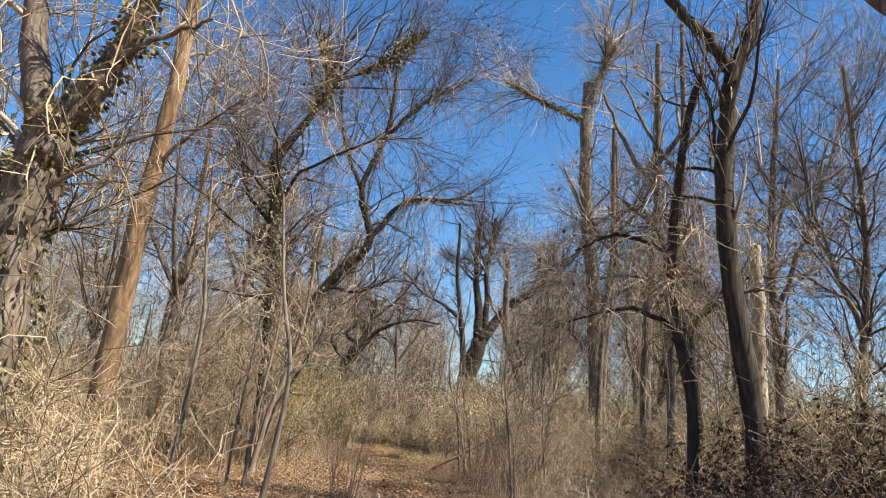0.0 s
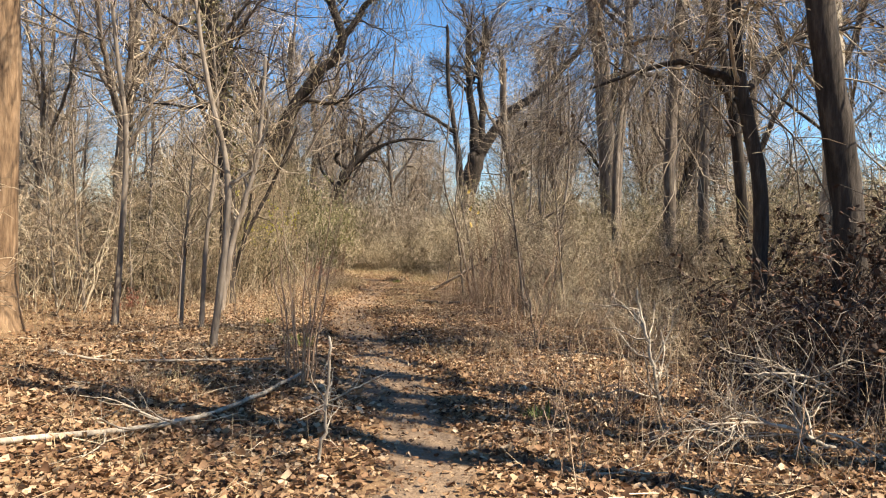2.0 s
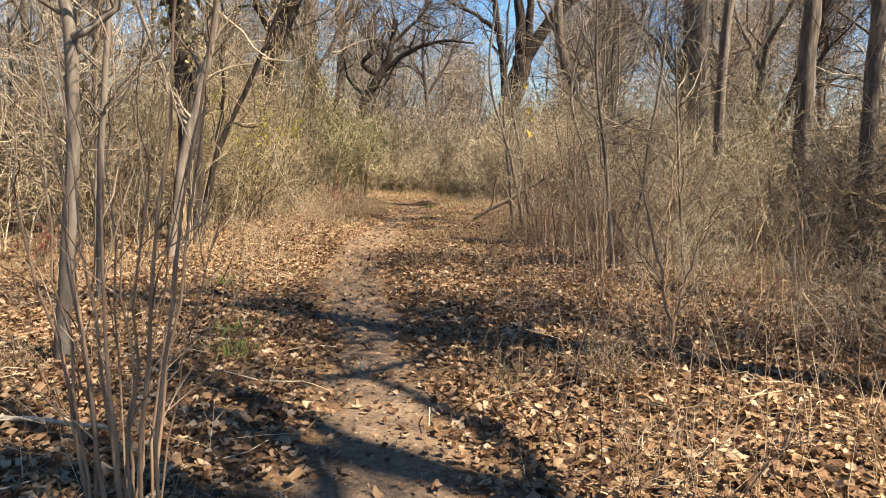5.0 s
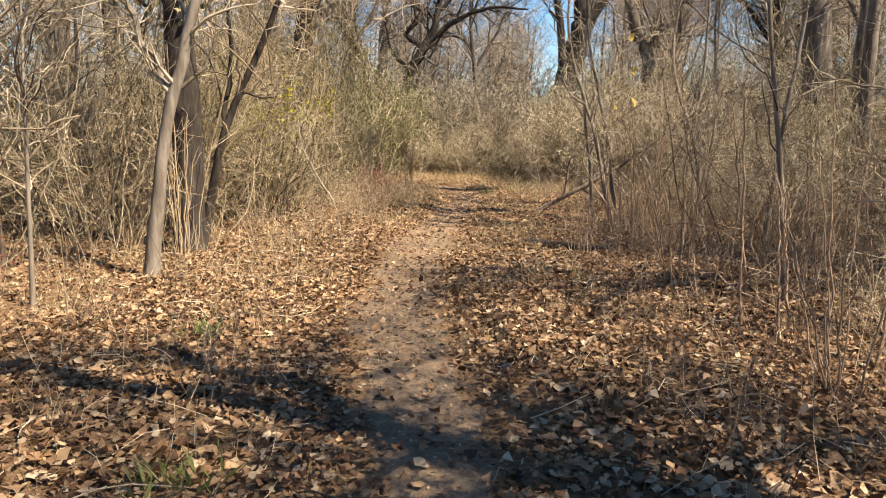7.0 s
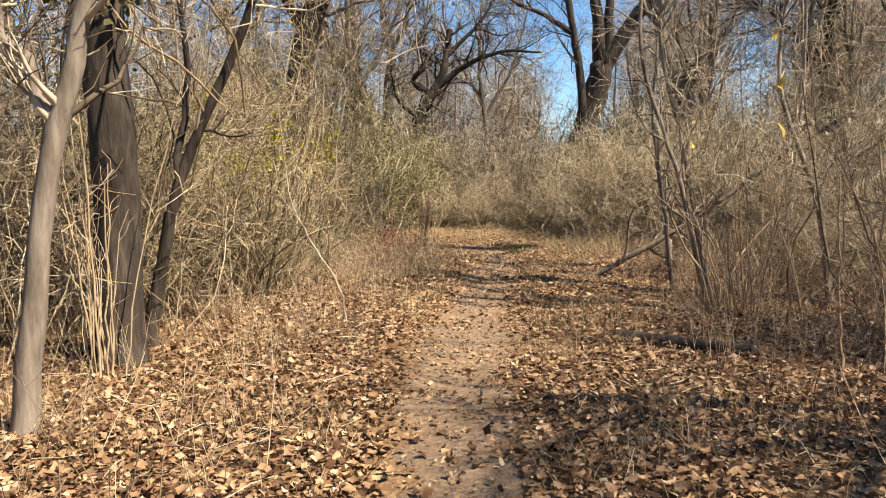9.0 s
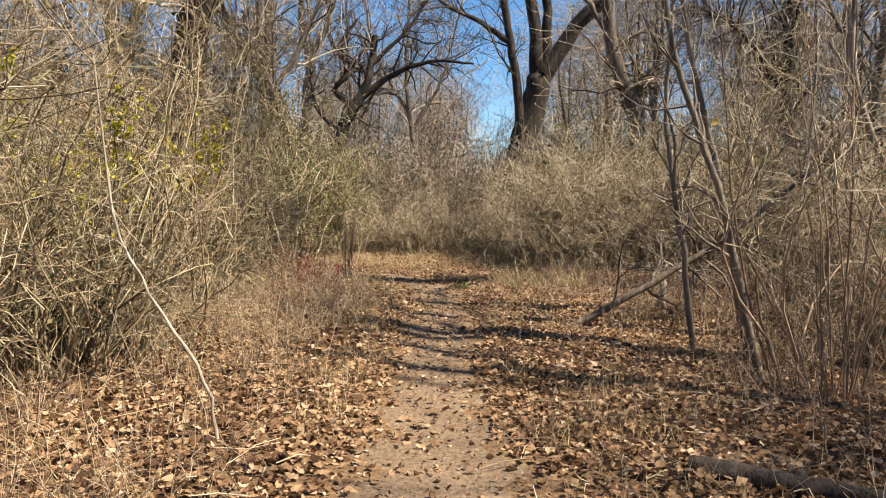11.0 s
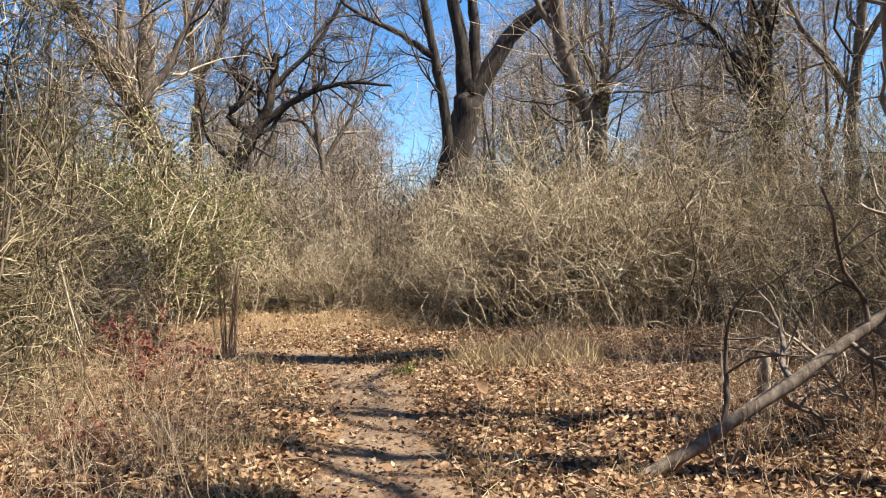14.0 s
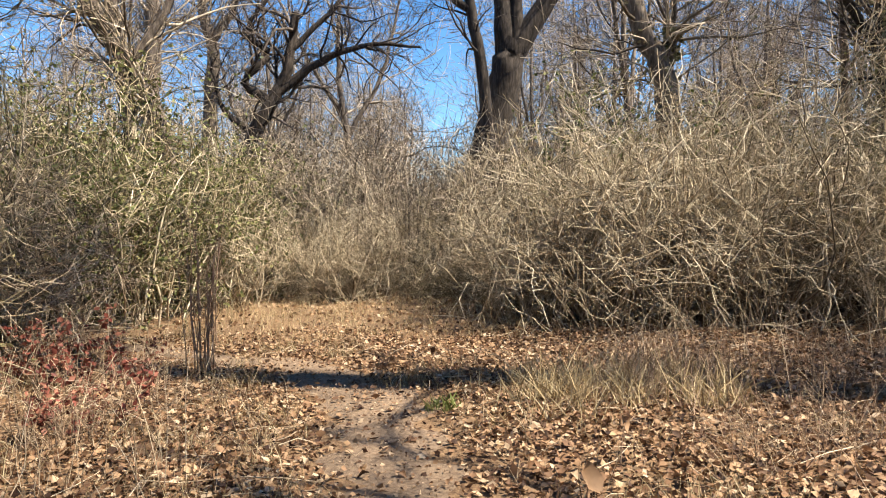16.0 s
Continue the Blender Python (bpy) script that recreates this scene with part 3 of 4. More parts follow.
tree("grey bare tree over the thicket", [(-9.8, 50, 0), (-9.65, 50, 6.3), (-9.46, 50, 9.2), (-9.6, 50, 15)], 0.4, 0.16, (), M_BARK, M_TWIG_GREY, 50, 800, (1.5, 4), twig_r=0.006, seed=35)
tree("ivied leaning tree over the thicket", [(-6.9, 41, 0), (-6.5, 41, 2.9), (-6.9, 41, 4.7), (-7.9, 41, 6.4), (-9.2, 41, 8.4)], 0.24, 0.12, (), M_BARK, M_TWIG_GREY, 30, 700, (0.8, 2.4), ivy=1400, vines=60, seed=37)
tree("dark tree over the thicket", [(9.2, 38, 0), (9.1, 38, 3), (8.9, 38, 6), (9.2, 38, 11)], 0.26, 0.1, [([(8.9, 38, 5), (7.3, 38, 7), (5.9, 38, 7.6)], 0.1, 0.03)], M_BARK_DARK, M_TWIG_DARK, 60, 1200, (1.2, 3.8), ivy=3200, ivy_spread=0.9, vines=120, seed=38)

# saplings by the trail
def sapling(label, lines, r0, seed, twigs=140, spread=(0.3, 1.1), mat=None, category="sapling"):
    tree(label, lines[0], r0, r0 * 0.45, [(c, r0 * 0.55, r0 * 0.25) for c in lines[1:]], mat or M_BARK_SAP, M_TWIG_GREY, 26, twigs, spread, (0.15, 0.55),
         span=(0.35, 1.0), name="sapling", category=category, group="saplings by the trail", flare=0.25, sides=9, seed=seed, up=0.08, twig_r=0.002)


sapling("slim forked sapling on the leafy floor", [[(-5.25, 15.3, 0), (-5.12, 15.3, 3.0), (-5.35, 15.3, 4.9), (-5.5, 15.3, 6.5)], [(-5.12, 15.3, 3.0), (-4.64, 15.3, 3.8), (-4.3, 15.3, 5.2)]], 0.055, 40)
sapling("slim forked sapling with kinked stem", [[(-2.65, 12.4, 0), (-2.5, 12.4, 2.15), (-2.82, 12.4, 3.65), (-3.1, 12.4, 5.4)], [(-2.5, 12.4, 2.15), (-2.14, 12.4, 2.55), (-1.9, 12.4, 3.6)]], 0.05, 41, 260)
sapling("slim sapling on the leafy floor", [[(-3.5, 14.5, 0), (-3.45, 14.5, 1.4), (-3.3, 14.5, 3.2), (-3.4, 14.5, 4.6)]], 0.04, 42)
sapling("smooth grey leaning sapling", [[(-4.12, 17.55, 0), (-3.9, 17.55, 1.41), (-3.65, 17.55, 2.3), (-3.4, 17.55, 3.4), (-3.3, 17.5, 5.2)], [(-3.8, 17.55, 1.9), (-4.2, 17.5, 2.7), (-4.5, 17.4, 3.8)]], 0.075, 43)
sapling("thin pale sapling on the leafy floor", [[(-4.5, 16.25, 0), (-4.45, 16.25, 1.3), (-4.4, 16.25, 2.6)]], 0.022, 44, 60)
sapling("thin grey sapling on the leafy floor", [[(-3.9, 14.7, 0), (-3.85, 14.7, 1.5), (-3.72, 14.7, 3.3)]], 0.03, 45, 80)
sapling("thin grey sapling on the leafy floor", [[(-7.0, 20.9, 0), (-6.95, 20.9, 1.8), (-6.9, 20.9, 4.2)]], 0.05, 46, 120)
sapling("forked stem leaning over the trail side", [[(-4.65, 20, 0), (-4.5, 20, 0.7), (-4.26, 20, 1.6), (-3.64, 20, 2.9), (-3.1, 20, 4.2)], [(-4.33, 20, 1.4), (-4.18, 20, 2.65), (-4.2, 20, 4.2)]], 0.07, 47, 200, mat=M_BARK_DARK)
sapling("thin bare pole tree in the brush", [[(2.1, 17.1, 0), (1.95, 17.1, 1.3), (1.75, 17.1, 2.6), (1.7, 17.1, 3.8)]], 0.028, 48, 160)
sapling("thin bare pole tree in the brush", [[(2.75, 16.1, 0), (2.6, 16.1, 1.3), (2.45, 16.1, 2.9)]], 0.022, 49, 120)
sapling("crooked sapling in the brush", [[(2.9, 23.0, 0), (2.75, 23.2, 1.3), (2.3, 23.4, 2.9), (2.5, 23.5, 4.6)]], 0.045, 50, 240)
for k in range(16):
    r = np.random.default_rng(70 + k)
    x, y = r.uniform(-12, -5.6), r.uniform(17, 31)
    hh = r.uniform(3, 6.5)
    sapling("thin bare sapling among the undergrowth", [[(x, y, 0), (x + r.normal(0, 0.12), y, hh * 0.4), (x + r.normal(0, 0.25), y, hh)]], r.uniform(0.018, 0.05), 70 + k, 110)


# ------------------------------------------------------------------ shrubs and thickets
def within(P, limit):
    """Stems that stray past the shrub's spread are drawn back in."""
    r = np.hypot(P[..., 0], P[..., 1])
    f = np.where(r > limit, (limit + (r - limit) * 0.25) / np.maximum(r, 1e-6), 1.0)
    P[..., 0] *= f
    P[..., 1] *= f


def shrub_proto(label, category, height, radius, stems, shoots, twigs, seed, stem_mat, twig_mat, stem_r=(0.006, 0.014), lean=0.35, leaves=0, leaf_mat=None, leaf=(0.03, 0.06),
                arch=0.0, name="shrub", group="", wander=0.14, twig_len=(0.12, 0.5), twig_r=0.0032, low=0.2, twist=0.22, knees=3, sprays=0):
    rng = np.random.default_rng(seed)
    ob = thing(name, label, category, group=group)
    n = stems
    a, q = rng.uniform(0, 2 * np.pi, n), np.sqrt(rng.uniform(0, 1, n)) * radius * 0.55
    p = np.stack([np.cos(a) * q, np.sin(a) * q, np.full(n, -0.05)], -1)
    d = unit(np.stack([np.cos(a) * lean * q / radius * 2, np.sin(a) * lean * q / radius * 2, np.ones(n)], -1) + rng.normal(0, 0.12, (n, 3)))
    step = (rng.uniform(0.55, 1.1, n) * height / 7)[:, None]
    out = [p]
    for i in range(7):
        d = unit(d + rng.normal(0, wander, (n, 3)) - [0, 0, arch * i * 0.06])
        p = p + d * step
        out.append(p)
    S = (np.stack(out, 1), rng.uniform(*stem_r, n)[:, None] * np.linspace(1, 0.35, 8))
    S[0][:, 1:, 2] = np.maximum(S[0][:, 1:, 2], 0.03)
    within(S[0], radius * 0.85)
    B = grow(S, shoots, (low, 1.0), (height * 0.15, height * 0.45), (20, 80), 6, twist * 1.2, 0.02 - arch * 0.1, 0.6, 0.4, twig_r * 1.3, rng)
    within(B[0], radius)
    T = grow(B, twigs, (0.05, 1.0), twig_len, (15, 85), knees, twist, 0.0, 0.6, 0.5, twig_r, rng)
    tagged(part("brushwood", [tubes(*S, 5)], stem_mat, ob), kind="stuff")
    tagged(part("twig_tangle", [tubes(*B, 3), tubes(*T, 3)], twig_mat, ob, "fine tangled twigs"), kind="stuff")
    if leaves:
        i, j = rng.integers(0, len(T[0]), leaves), rng.integers(0, knees, leaves)
        if sprays:
            hub = T[0][rng.integers(0, len(T[0]), sprays), 0]
            near = np.min(np.linalg.norm(T[0][i, j][:, None] - hub[None], axis=2), axis=1) < rng.uniform(0.15, 0.55, leaves)
            i, j = i[near], j[near]
            leaves = len(i)
        L = rng.uniform(*leaf, leaves)
        tagged(part("foliage", [blades(T[0][i, j], rng.normal(0, 1, (leaves, 3)), L, L * 0.32, rng)], leaf_mat, ob), kind="stuff")
    return ob


def spread(protos, places, seed):
    """places: x, y, scale. The prototypes themselves take the first places."""
    rng = np.random.default_rng(seed)
    for i, (x, y, s) in enumerate(places):
        m = Matrix.Translation(seat(x, y, 0.02)) @ Matrix.Rotation(rng.uniform(0, 6.28), 4, "Z") @ Matrix.Scale(s, 4)
        q = protos[i % len(protos)]
        if i < len(protos):
            q.matrix_basis = m
        else:
            copy_thing(q, Matrix.Identity(4)).matrix_basis = m


def scatter(n, area, scale, seed, clear=0.0, keep=None):
    rng = np.random.default_rng(seed)
    got = []
    while len(got) < n:
        x, y = rng.uniform(area[0], area[1]), rng.uniform(area[2], area[3])
        if abs(x - float(trail_x(y))) < clear or (keep and not keep(x, y)):
            continue
        got.append((x, y, rng.uniform(*scale)))
    return got


GREY_BRUSH = [shrub_proto("tangled bare %s shrub" % ("tan-brown" if i % 2 else "grey-brown"), "shrub", 2.5, 1.5, 24, 170, 800, 100 + i, (M_TWIG_GREY, M_TWIG_RED)[i % 2], (M_TWIG_GREY, M_TWIG_TAN)[i % 2], (0.006, 0.015),
                          group="bare brush", lean=0.5, wander=0.26, twist=0.36) for i in range(4)]
TAN_BRUSH = [shrub_proto("dry tan arching shrub", "shrub", 2.3, 1.5, 30, 150, 640, 110 + i, M_TWIG_TAN, M_TWIG_TAN, (0.006, 0.014), group="tan brush", arch=1.2, lean=0.6, wander=0.26, twist=0.36) for i in range(3)]
OLIVE_BRUSH = [shrub_proto("dense olive-green thicket shrub", "shrub", 3.0, 1.6, 26, 140, 560, 120 + i, M_TWIG_OLIVE, M_TWIG_OLIVE, (0.007, 0.016), group="olive thicket", leaves=380, leaf_mat=M_LEAF_OLIVE, lean=0.45, wander=0.2) for i in range(3)]
LOW_BRUSH = [shrub_proto("low tangle of dead weed stems", "weeds", 0.8, 0.8, 26, 60, 120, 130 + i, M_TWIG_RED, M_TWIG_TAN, (0.003, 0.006), 0.5, group="dead weeds", name="weeds", twig_len=(0.06, 0.22), twig_r=0.002) for i in range(3)]
UPRIGHT = [shrub_proto("stand of thin upright tan stems", "saplings", 2.6, 1.3, 18, 80, 420, 140 + i, M_TWIG_PALE, M_TWIG_TAN, (0.005, 0.011), 0.3, wander=0.2, twist=0.34, group="upright stems", name="stem_stand") for i in range(3)]
DARK_HEAP = [shrub_proto("heap of dead vines and brown leaves, shade in the leaf colour", "shrub", 1.5, 1.5, 50, 260, 900, 145 + i, M_TWIG_DARK, M_TWIG_DARK, (0.006, 0.012), 0.7, 6500, M_LEAF_UMBER_SHADED, (0.03, 0.065), arch=1.6, group="vine heaps", wander=0.25, low=0.03) for i in range(2)]

PALE_BRUSH = [shrub_proto("big bright tan dry bush, wildly tangled", "shrub", 3.2, 1.6, 44, 280, 1300, 148 + i, M_TWIG_PALE, M_TWIG_PALE, (0.005, 0.010), group="pale bushes", arch=0.7, lean=0.45, wander=0.22, twig_r=0.0034) for i in range(2)]
WALL_TAN = [shrub_proto("tall pale tangle of dry stems", "shrub", 3.1, 1.5, 26, 200, 900, 170 + i, M_TWIG_PALE, M_TWIG_PALE, (0.009, 0.02), group="thicket wall", low=0.1, arch=0.2, lean=0.35, wander=0.26, twist=0.36, twig_r=0.0046, twig_len=(0.2, 0.7)) for i in range(3)]
WALL_OLIVE = [shrub_proto("dense olive-green leafy thicket shrub", "shrub", 3.3, 1.6, 24, 170, 640, 180 + i, M_TWIG_PALE, M_TWIG_OLIVE, (0.009, 0.02), group="thicket wall", low=0.05, leaves=3800, leaf_mat=M_LEAF_WALL, leaf=(0.035, 0.075), lean=0.45, wander=0.26, twist=0.36, twig_r=0.0048, twig_len=(0.2, 0.7)) for i in range(3)]
WALL_GREY = [shrub_proto("tall grey-brown bare thicket shrub", "shrub", 3.1, 1.6, 22, 190, 800, 190 + i, M_TWIG_GREY, M_TWIG_GREY, (0.009, 0.022), group="thicket wall", low=0.05, lean=0.4, wander=0.26, twist=0.36, twig_r=0.005, twig_len=(0.25, 0.8)) for i in range(3)]
VINE_TANGLE = [shrub_proto("tall wild tangle of dry curling vines", "vines", 3.0, 1.6, 26, 240, 1500, 260 + i, M_TWIG_GREY, (M_TWIG_TAN, M_TWIG_OLIVE, M_TWIG_GREY)[i], (0.006, 0.016), group="vine tangles", name="vine_tangle",
                           lean=0.6, arch=0.5, wander=0.34, twist=0.42, knees=4, twig_len=(0.2, 0.75), twig_r=0.0034, low=0.12, leaves=500, leaf_mat=M_LEAF_OLIVE, leaf=(0.03, 0.07)) for i in range(3)]
spread(VINE_TANGLE, [(-6.3, 25.2, 0.9), (-8.2, 28.4, 1.7), (-7.4, 25.4, 1.4), (-6.4, 32.6, 1.1), (-8.8, 32.4, 1.6), (-8.0, 34.6, 1.5),
                     (-2.75, 5.0, 0.75), (-3.5, 4.6, 0.9), (-6.6, 8.0, 1.2), (-7.6, 9.2, 1.3),
                     (6.8, 14.6, 1.0), (7.4, 18.6, 1.3), (7.8, 16.2, 1.3), (7.2, 22.4, 1.2), (7.4, 24.6, 1.3), (7.4, 29.4, 1.25),
                     (6.4, 31.2, 1.1), (7.6, 31.6, 1.3), (8.2, 29.4, 1.4), (2.4, 35.2, 1.05), (4.4, 34.8, 1.1), (6.2, 35.0, 1.15), (0.8, 38.2, 1.0), (-1.4, 40.5, 1.0), (8.2, 35.6, 1.2),
                     (8.6, 15.5, 1.5), (9.6, 17.5, 1.6), (10.6, 19.5, 1.7), (11.8, 21.8, 1.8), (9.0, 20.4, 1.5), (12.8, 24.4, 1.8), (10.2, 15.4, 1.6), (11.6, 18.0, 1.7), (13.4, 21.0, 1.8), (9.8, 24.4, 1.6), (10.6, 28.0, 1.7)], 14)
TALL_TANGLE = [shrub_proto("high curtain of dry vines over dead stems", "vines", 5.4, 1.25, 22, 300, 1700, 270 + i, M_TWIG_GREY, (M_TWIG_OLIVE, M_TWIG_TAN)[i], (0.008, 0.02), group="vine curtains", name="vine_curtain",
                           lean=0.3, arch=0.35, wander=0.3, twist=0.42, knees=4, twig_len=(0.25, 0.9), twig_r=0.0038, low=0.1, leaves=1200, leaf_mat=M_LEAF_OLIVE, leaf=(0.035, 0.08)) for i in range(2)]
spread(TALL_TANGLE, [(-5.5, 27.9, 0.95), (-6.3, 26.9, 1.0), (-6.7, 29.3, 1.1), (-7.5, 26.0, 1.1), (-6.5, 31.0, 1.0), (-7.8, 31.6, 1.15), (-7.9, 28.2, 1.15), (-5.6, 25.3, 0.75),
                     (5.4, 34.2, 0.85), (6.9, 33.6, 0.9), (8.4, 32.8, 0.95), (6.4, 36.0, 1.0), (9.6, 34.4, 1.05), (3.9, 35.8, 0.85)], 15)
TWIGGY = [shrub_proto("leaning multi-stemmed bush with a pale crown of twigs", "shrub", 3.6, 1.25, 9, 120, 1000, 280 + i, M_TWIG_RED, (M_TWIG_PALE, M_TWIG_TAN)[i], (0.008, 0.016), group="bushes by the trail",
                      lean=0.4, wander=0.2, twist=0.34, knees=4, twig_len=(0.15, 0.5), twig_r=0.0026, low=0.42) for i in range(2)]
spread(TWIGGY, [(1.65, 22.1, 1.0), (2.8, 20.6, 0.85), (3.3, 17.0, 0.65)], 16)
spread(GREY_BRUSH, scatter(14, (5.4, 9.0, 12.5, 24), (0.6, 0.95), 1) + scatter(10, (4.0, 8, 24, 30.5), (0.8, 1.1), 2, 0, lambda x, y: x > 4 + (y - 24) * 0.3)
       + scatter(10, (-9, -4.8, 21.5, 27.5), (0.75, 1.1), 3, 0, lambda x, y: x < -4.9 - max(0, y - 23.5) * 0.4) + scatter(5, (-12, -8, 27, 34), (0.9, 1.3), 31), 1)
spread(TAN_BRUSH, [(3.9, 26.2, 0.8), (5.6, 28.0, 0.9), (2.9, 24.4, 0.6)] + scatter(8, (3.8, 7.0, 11, 24), (0.45, 0.75), 6)
       + [(-4.8, 8.0, 1.1), (-5.6, 9.0, 1.25), (-6.4, 9.8, 1.3), (-7.3, 10.9, 1.25), (-8.3, 12.1, 1.2), (-4.4, 7.1, 0.85), (-7.0, 9.0, 1.3)], 2)
spread(PALE_BRUSH, [(4.0, 22.7, 0.8), (3.9, 23.6, 0.75), (5.7, 33.0, 0.9), (5.2, 26.6, 0.95), (4.2, 25.4, 0.85), (2.6, 15.8, 0.4), (3.4, 13.4, 0.4), (1.8, 34.2, 1.2), (0.95, 35.2, 0.9), (3.0, 34.6, 1.15), (4.4, 34.2, 1.0)], 9)
spread(OLIVE_BRUSH, [(-5.2, 22.4, 1.0), (-6.4, 19.9, 1.0), (-6.2, 21.4, 1.2)] + scatter(9, (-8.5, -4.6, 22.5, 27.5), (0.75, 1.05), 12, 0, lambda x, y: x < -5.0 - max(0, y - 23.5) * 0.4) + scatter(6, (4.6, 7.5, 25, 31), (0.8, 1.1), 13), 3)
spread(WALL_TAN, scatter(17, (1.2, 9, 33.8, 37.2), (0.95, 1.3), 7) + scatter(12, (-4, 4, 39.5, 44), (0.8, 1.2), 9) + scatter(8, (-4.5, 1, 38, 40), (0.55, 0.85), 90) + scatter(16, (-17, -9, 21, 35), (0.8, 1.15), 91), 10)
spread(WALL_OLIVE, [(-5.5, 36.7, 1.15), (-6.7, 36.3, 1.3), (-6.3, 38.0, 1.35), (-7.9, 37.2, 1.4), (-5.6, 39.8, 1.25), (-9.3, 36.8, 1.35)] + scatter(18, (-14, -4.2, 37.5, 45), (1.0, 1.35), 10, 0, lambda x, y: x < -5.2 or y > 40) + scatter(12, (3, 10, 36, 43), (1.0, 1.35), 11), 11)
spread(WALL_GREY, scatter(26, (-6, 9, 40, 48), (1.1, 1.5), 4, 0, lambda x, y: y > 41 or x > 1) + scatter(8, (-14, -8, 33, 38), (0.9, 1.2), 14), 12)
spread(LOW_BRUSH, scatter(50, (0.9, 5.5, 8, 27), (0.4, 1.0), 14, 1.3) + scatter(26, (0.2, 5, 24.5, 32), (0.4, 0.8), 24, 1.7) + scatter(18, (-6.5, -2.8, 19, 29), (0.35, 0.8), 15, 0.95) + scatter(24, (-6.5, -2.6, 24, 31), (0.5, 0.95), 25, 1.3) + scatter(8, (-5, -1.2, 8, 18), (0.3, 0.5), 16, 1.0), 4)
spread(UPRIGHT, [(-5.3, 18.5, 0.8), (-5.9, 19.8, 1.0), (-5.2, 20.4, 0.9)] + scatter(34, (-14, -5.5, 16, 28), (0.8, 1.5), 17) + scatter(14, (-11, -6.8, 11, 17), (0.7, 1.2), 18) + scatter(10, (4.5, 9, 14, 27), (0.5, 0.8), 19), 5)
spread(DARK_HEAP, [(5.5, 10.2, 1.45), (6.9, 11.2, 1.5), (5.1, 9.3, 0.95), (6.3, 9.1, 1.2), (6.2, 12.4, 1.1), (4.8, 11.0, 0.9), (5.9, 13.4, 1.5), (7.7, 13.0, 1.7), (7.5, 9.9, 1.5), (8.6, 11.6, 1.8), (8.9, 13.6, 1.9), (4.7, 10.3, 1.15), (5.4, 10.9, 1.25), (7.6, 25.4, 1.2), (5.4, 27.2, 1.0), (4.9, 13.4, 0.8)], 8)

# ------------------------------------------------------------------ far woods
FAR = [tree("tall bare tree of the distant woods", [(0, 0, 0), (0.2, 0, 4), (-0.2, 0, 8), (0.1, 0, 15)], 0.22, 0.05,
            [([(0, 0, 5), (1.6, 0.5, 8), (2.6, 0.8, 12.5)], 0.12, 0.03), ([(0, 0, 6), (-1.7, -0.4, 9), (-2.4, -0.6, 13)], 0.11, 0.03)],
            M_BARK, M_TWIG_GREY, 50, 620, (1.8, 4.8), (0.7, 2.0), span=(0.2, 1), up=0.05, wander=0.3, twig_r=0.010, sides=6, group="distant woods", seed=150 + i) for i in range(4)]
far_places = []
far_rng = np.random.default_rng(5)
for k in range(76):
    a = far_rng.uniform(-0.62, 0.62)
    d = 44 + 46 * far_rng.uniform(0, 1) ** 0.8
    x, y = math.sin(a) * d - 1.5, 14 + math.cos(a) * d
    if abs(x - 2) < 3.0 and y < 66:
        y += 22
    far_places.append((x, y, far_rng.uniform(0.7, 1.15)))
for k in range(18):
    a = far_rng.uniform(1.5, 5.48)
    d = far_rng.uniform(24, 40)
    far_places.append((math.sin(a) * d - 1, 8 + math.cos(a) * d, far_rng.uniform(0.7, 1.0)))
for k in range(11):
    s = -1 if k % 2 else 1
    far_places.append((s * far_rng.uniform(12, 22), far_rng.uniform(24, 46), far_rng.uniform(0.6, 1.0)))
far_places += [(14, 33, 1.1), (13, 40, 1.1), (-9, 24, 0.9), (-11, 29, 1.1), (-9.5, 34, 1.0), (-13, 22, 1.0), (-7.5, 41, 1.0), (6.8, 44, 0.9), (-3.2, 58, 1.15), (8.5, 52, 1.1)]
spread(FAR, far_places, 6)
FAR_BRUSH = [shrub_proto("distant grey-brown undergrowth", "undergrowth", 3.8, 3.4, 34, 200, 900, 160 + i, M_TWIG_GREY, M_TWIG_GREY, (0.012, 0.03), 0.3, group="distant undergrowth", name="undergrowth", twig_len=(0.4, 1.3), twig_r=0.008, twist=0.36, wander=0.22, low=0.08) for i in range(2)]
brush_places = []
for k in range(82):
    a = far_rng.uniform(-0.72, 0.72)
    d = far_rng.uniform(38, 62)
    brush_places.append((math.sin(a) * d - 1.5, 12 + math.cos(a) * d, far_rng.uniform(0.9, 1.6)))
for k in range(16):
    a = far_rng.uniform(1.7, 5.3)
    d = far_rng.uniform(16, 26)
    brush_places.append((math.sin(a) * d, 6 + math.cos(a) * d, far_rng.uniform(0.7, 1.0)))
for k in range(26):
    brush_places.append((far_rng.uniform(10, 24), far_rng.uniform(13, 42), far_rng.uniform(0.7, 1.15)))
for k in range(10):
    brush_places.append((far_rng.uniform(-24, -13), far_rng.uniform(16, 40), far_rng.uniform(0.7, 1.0)))
spread(FAR_BRUSH, brush_places, 7)


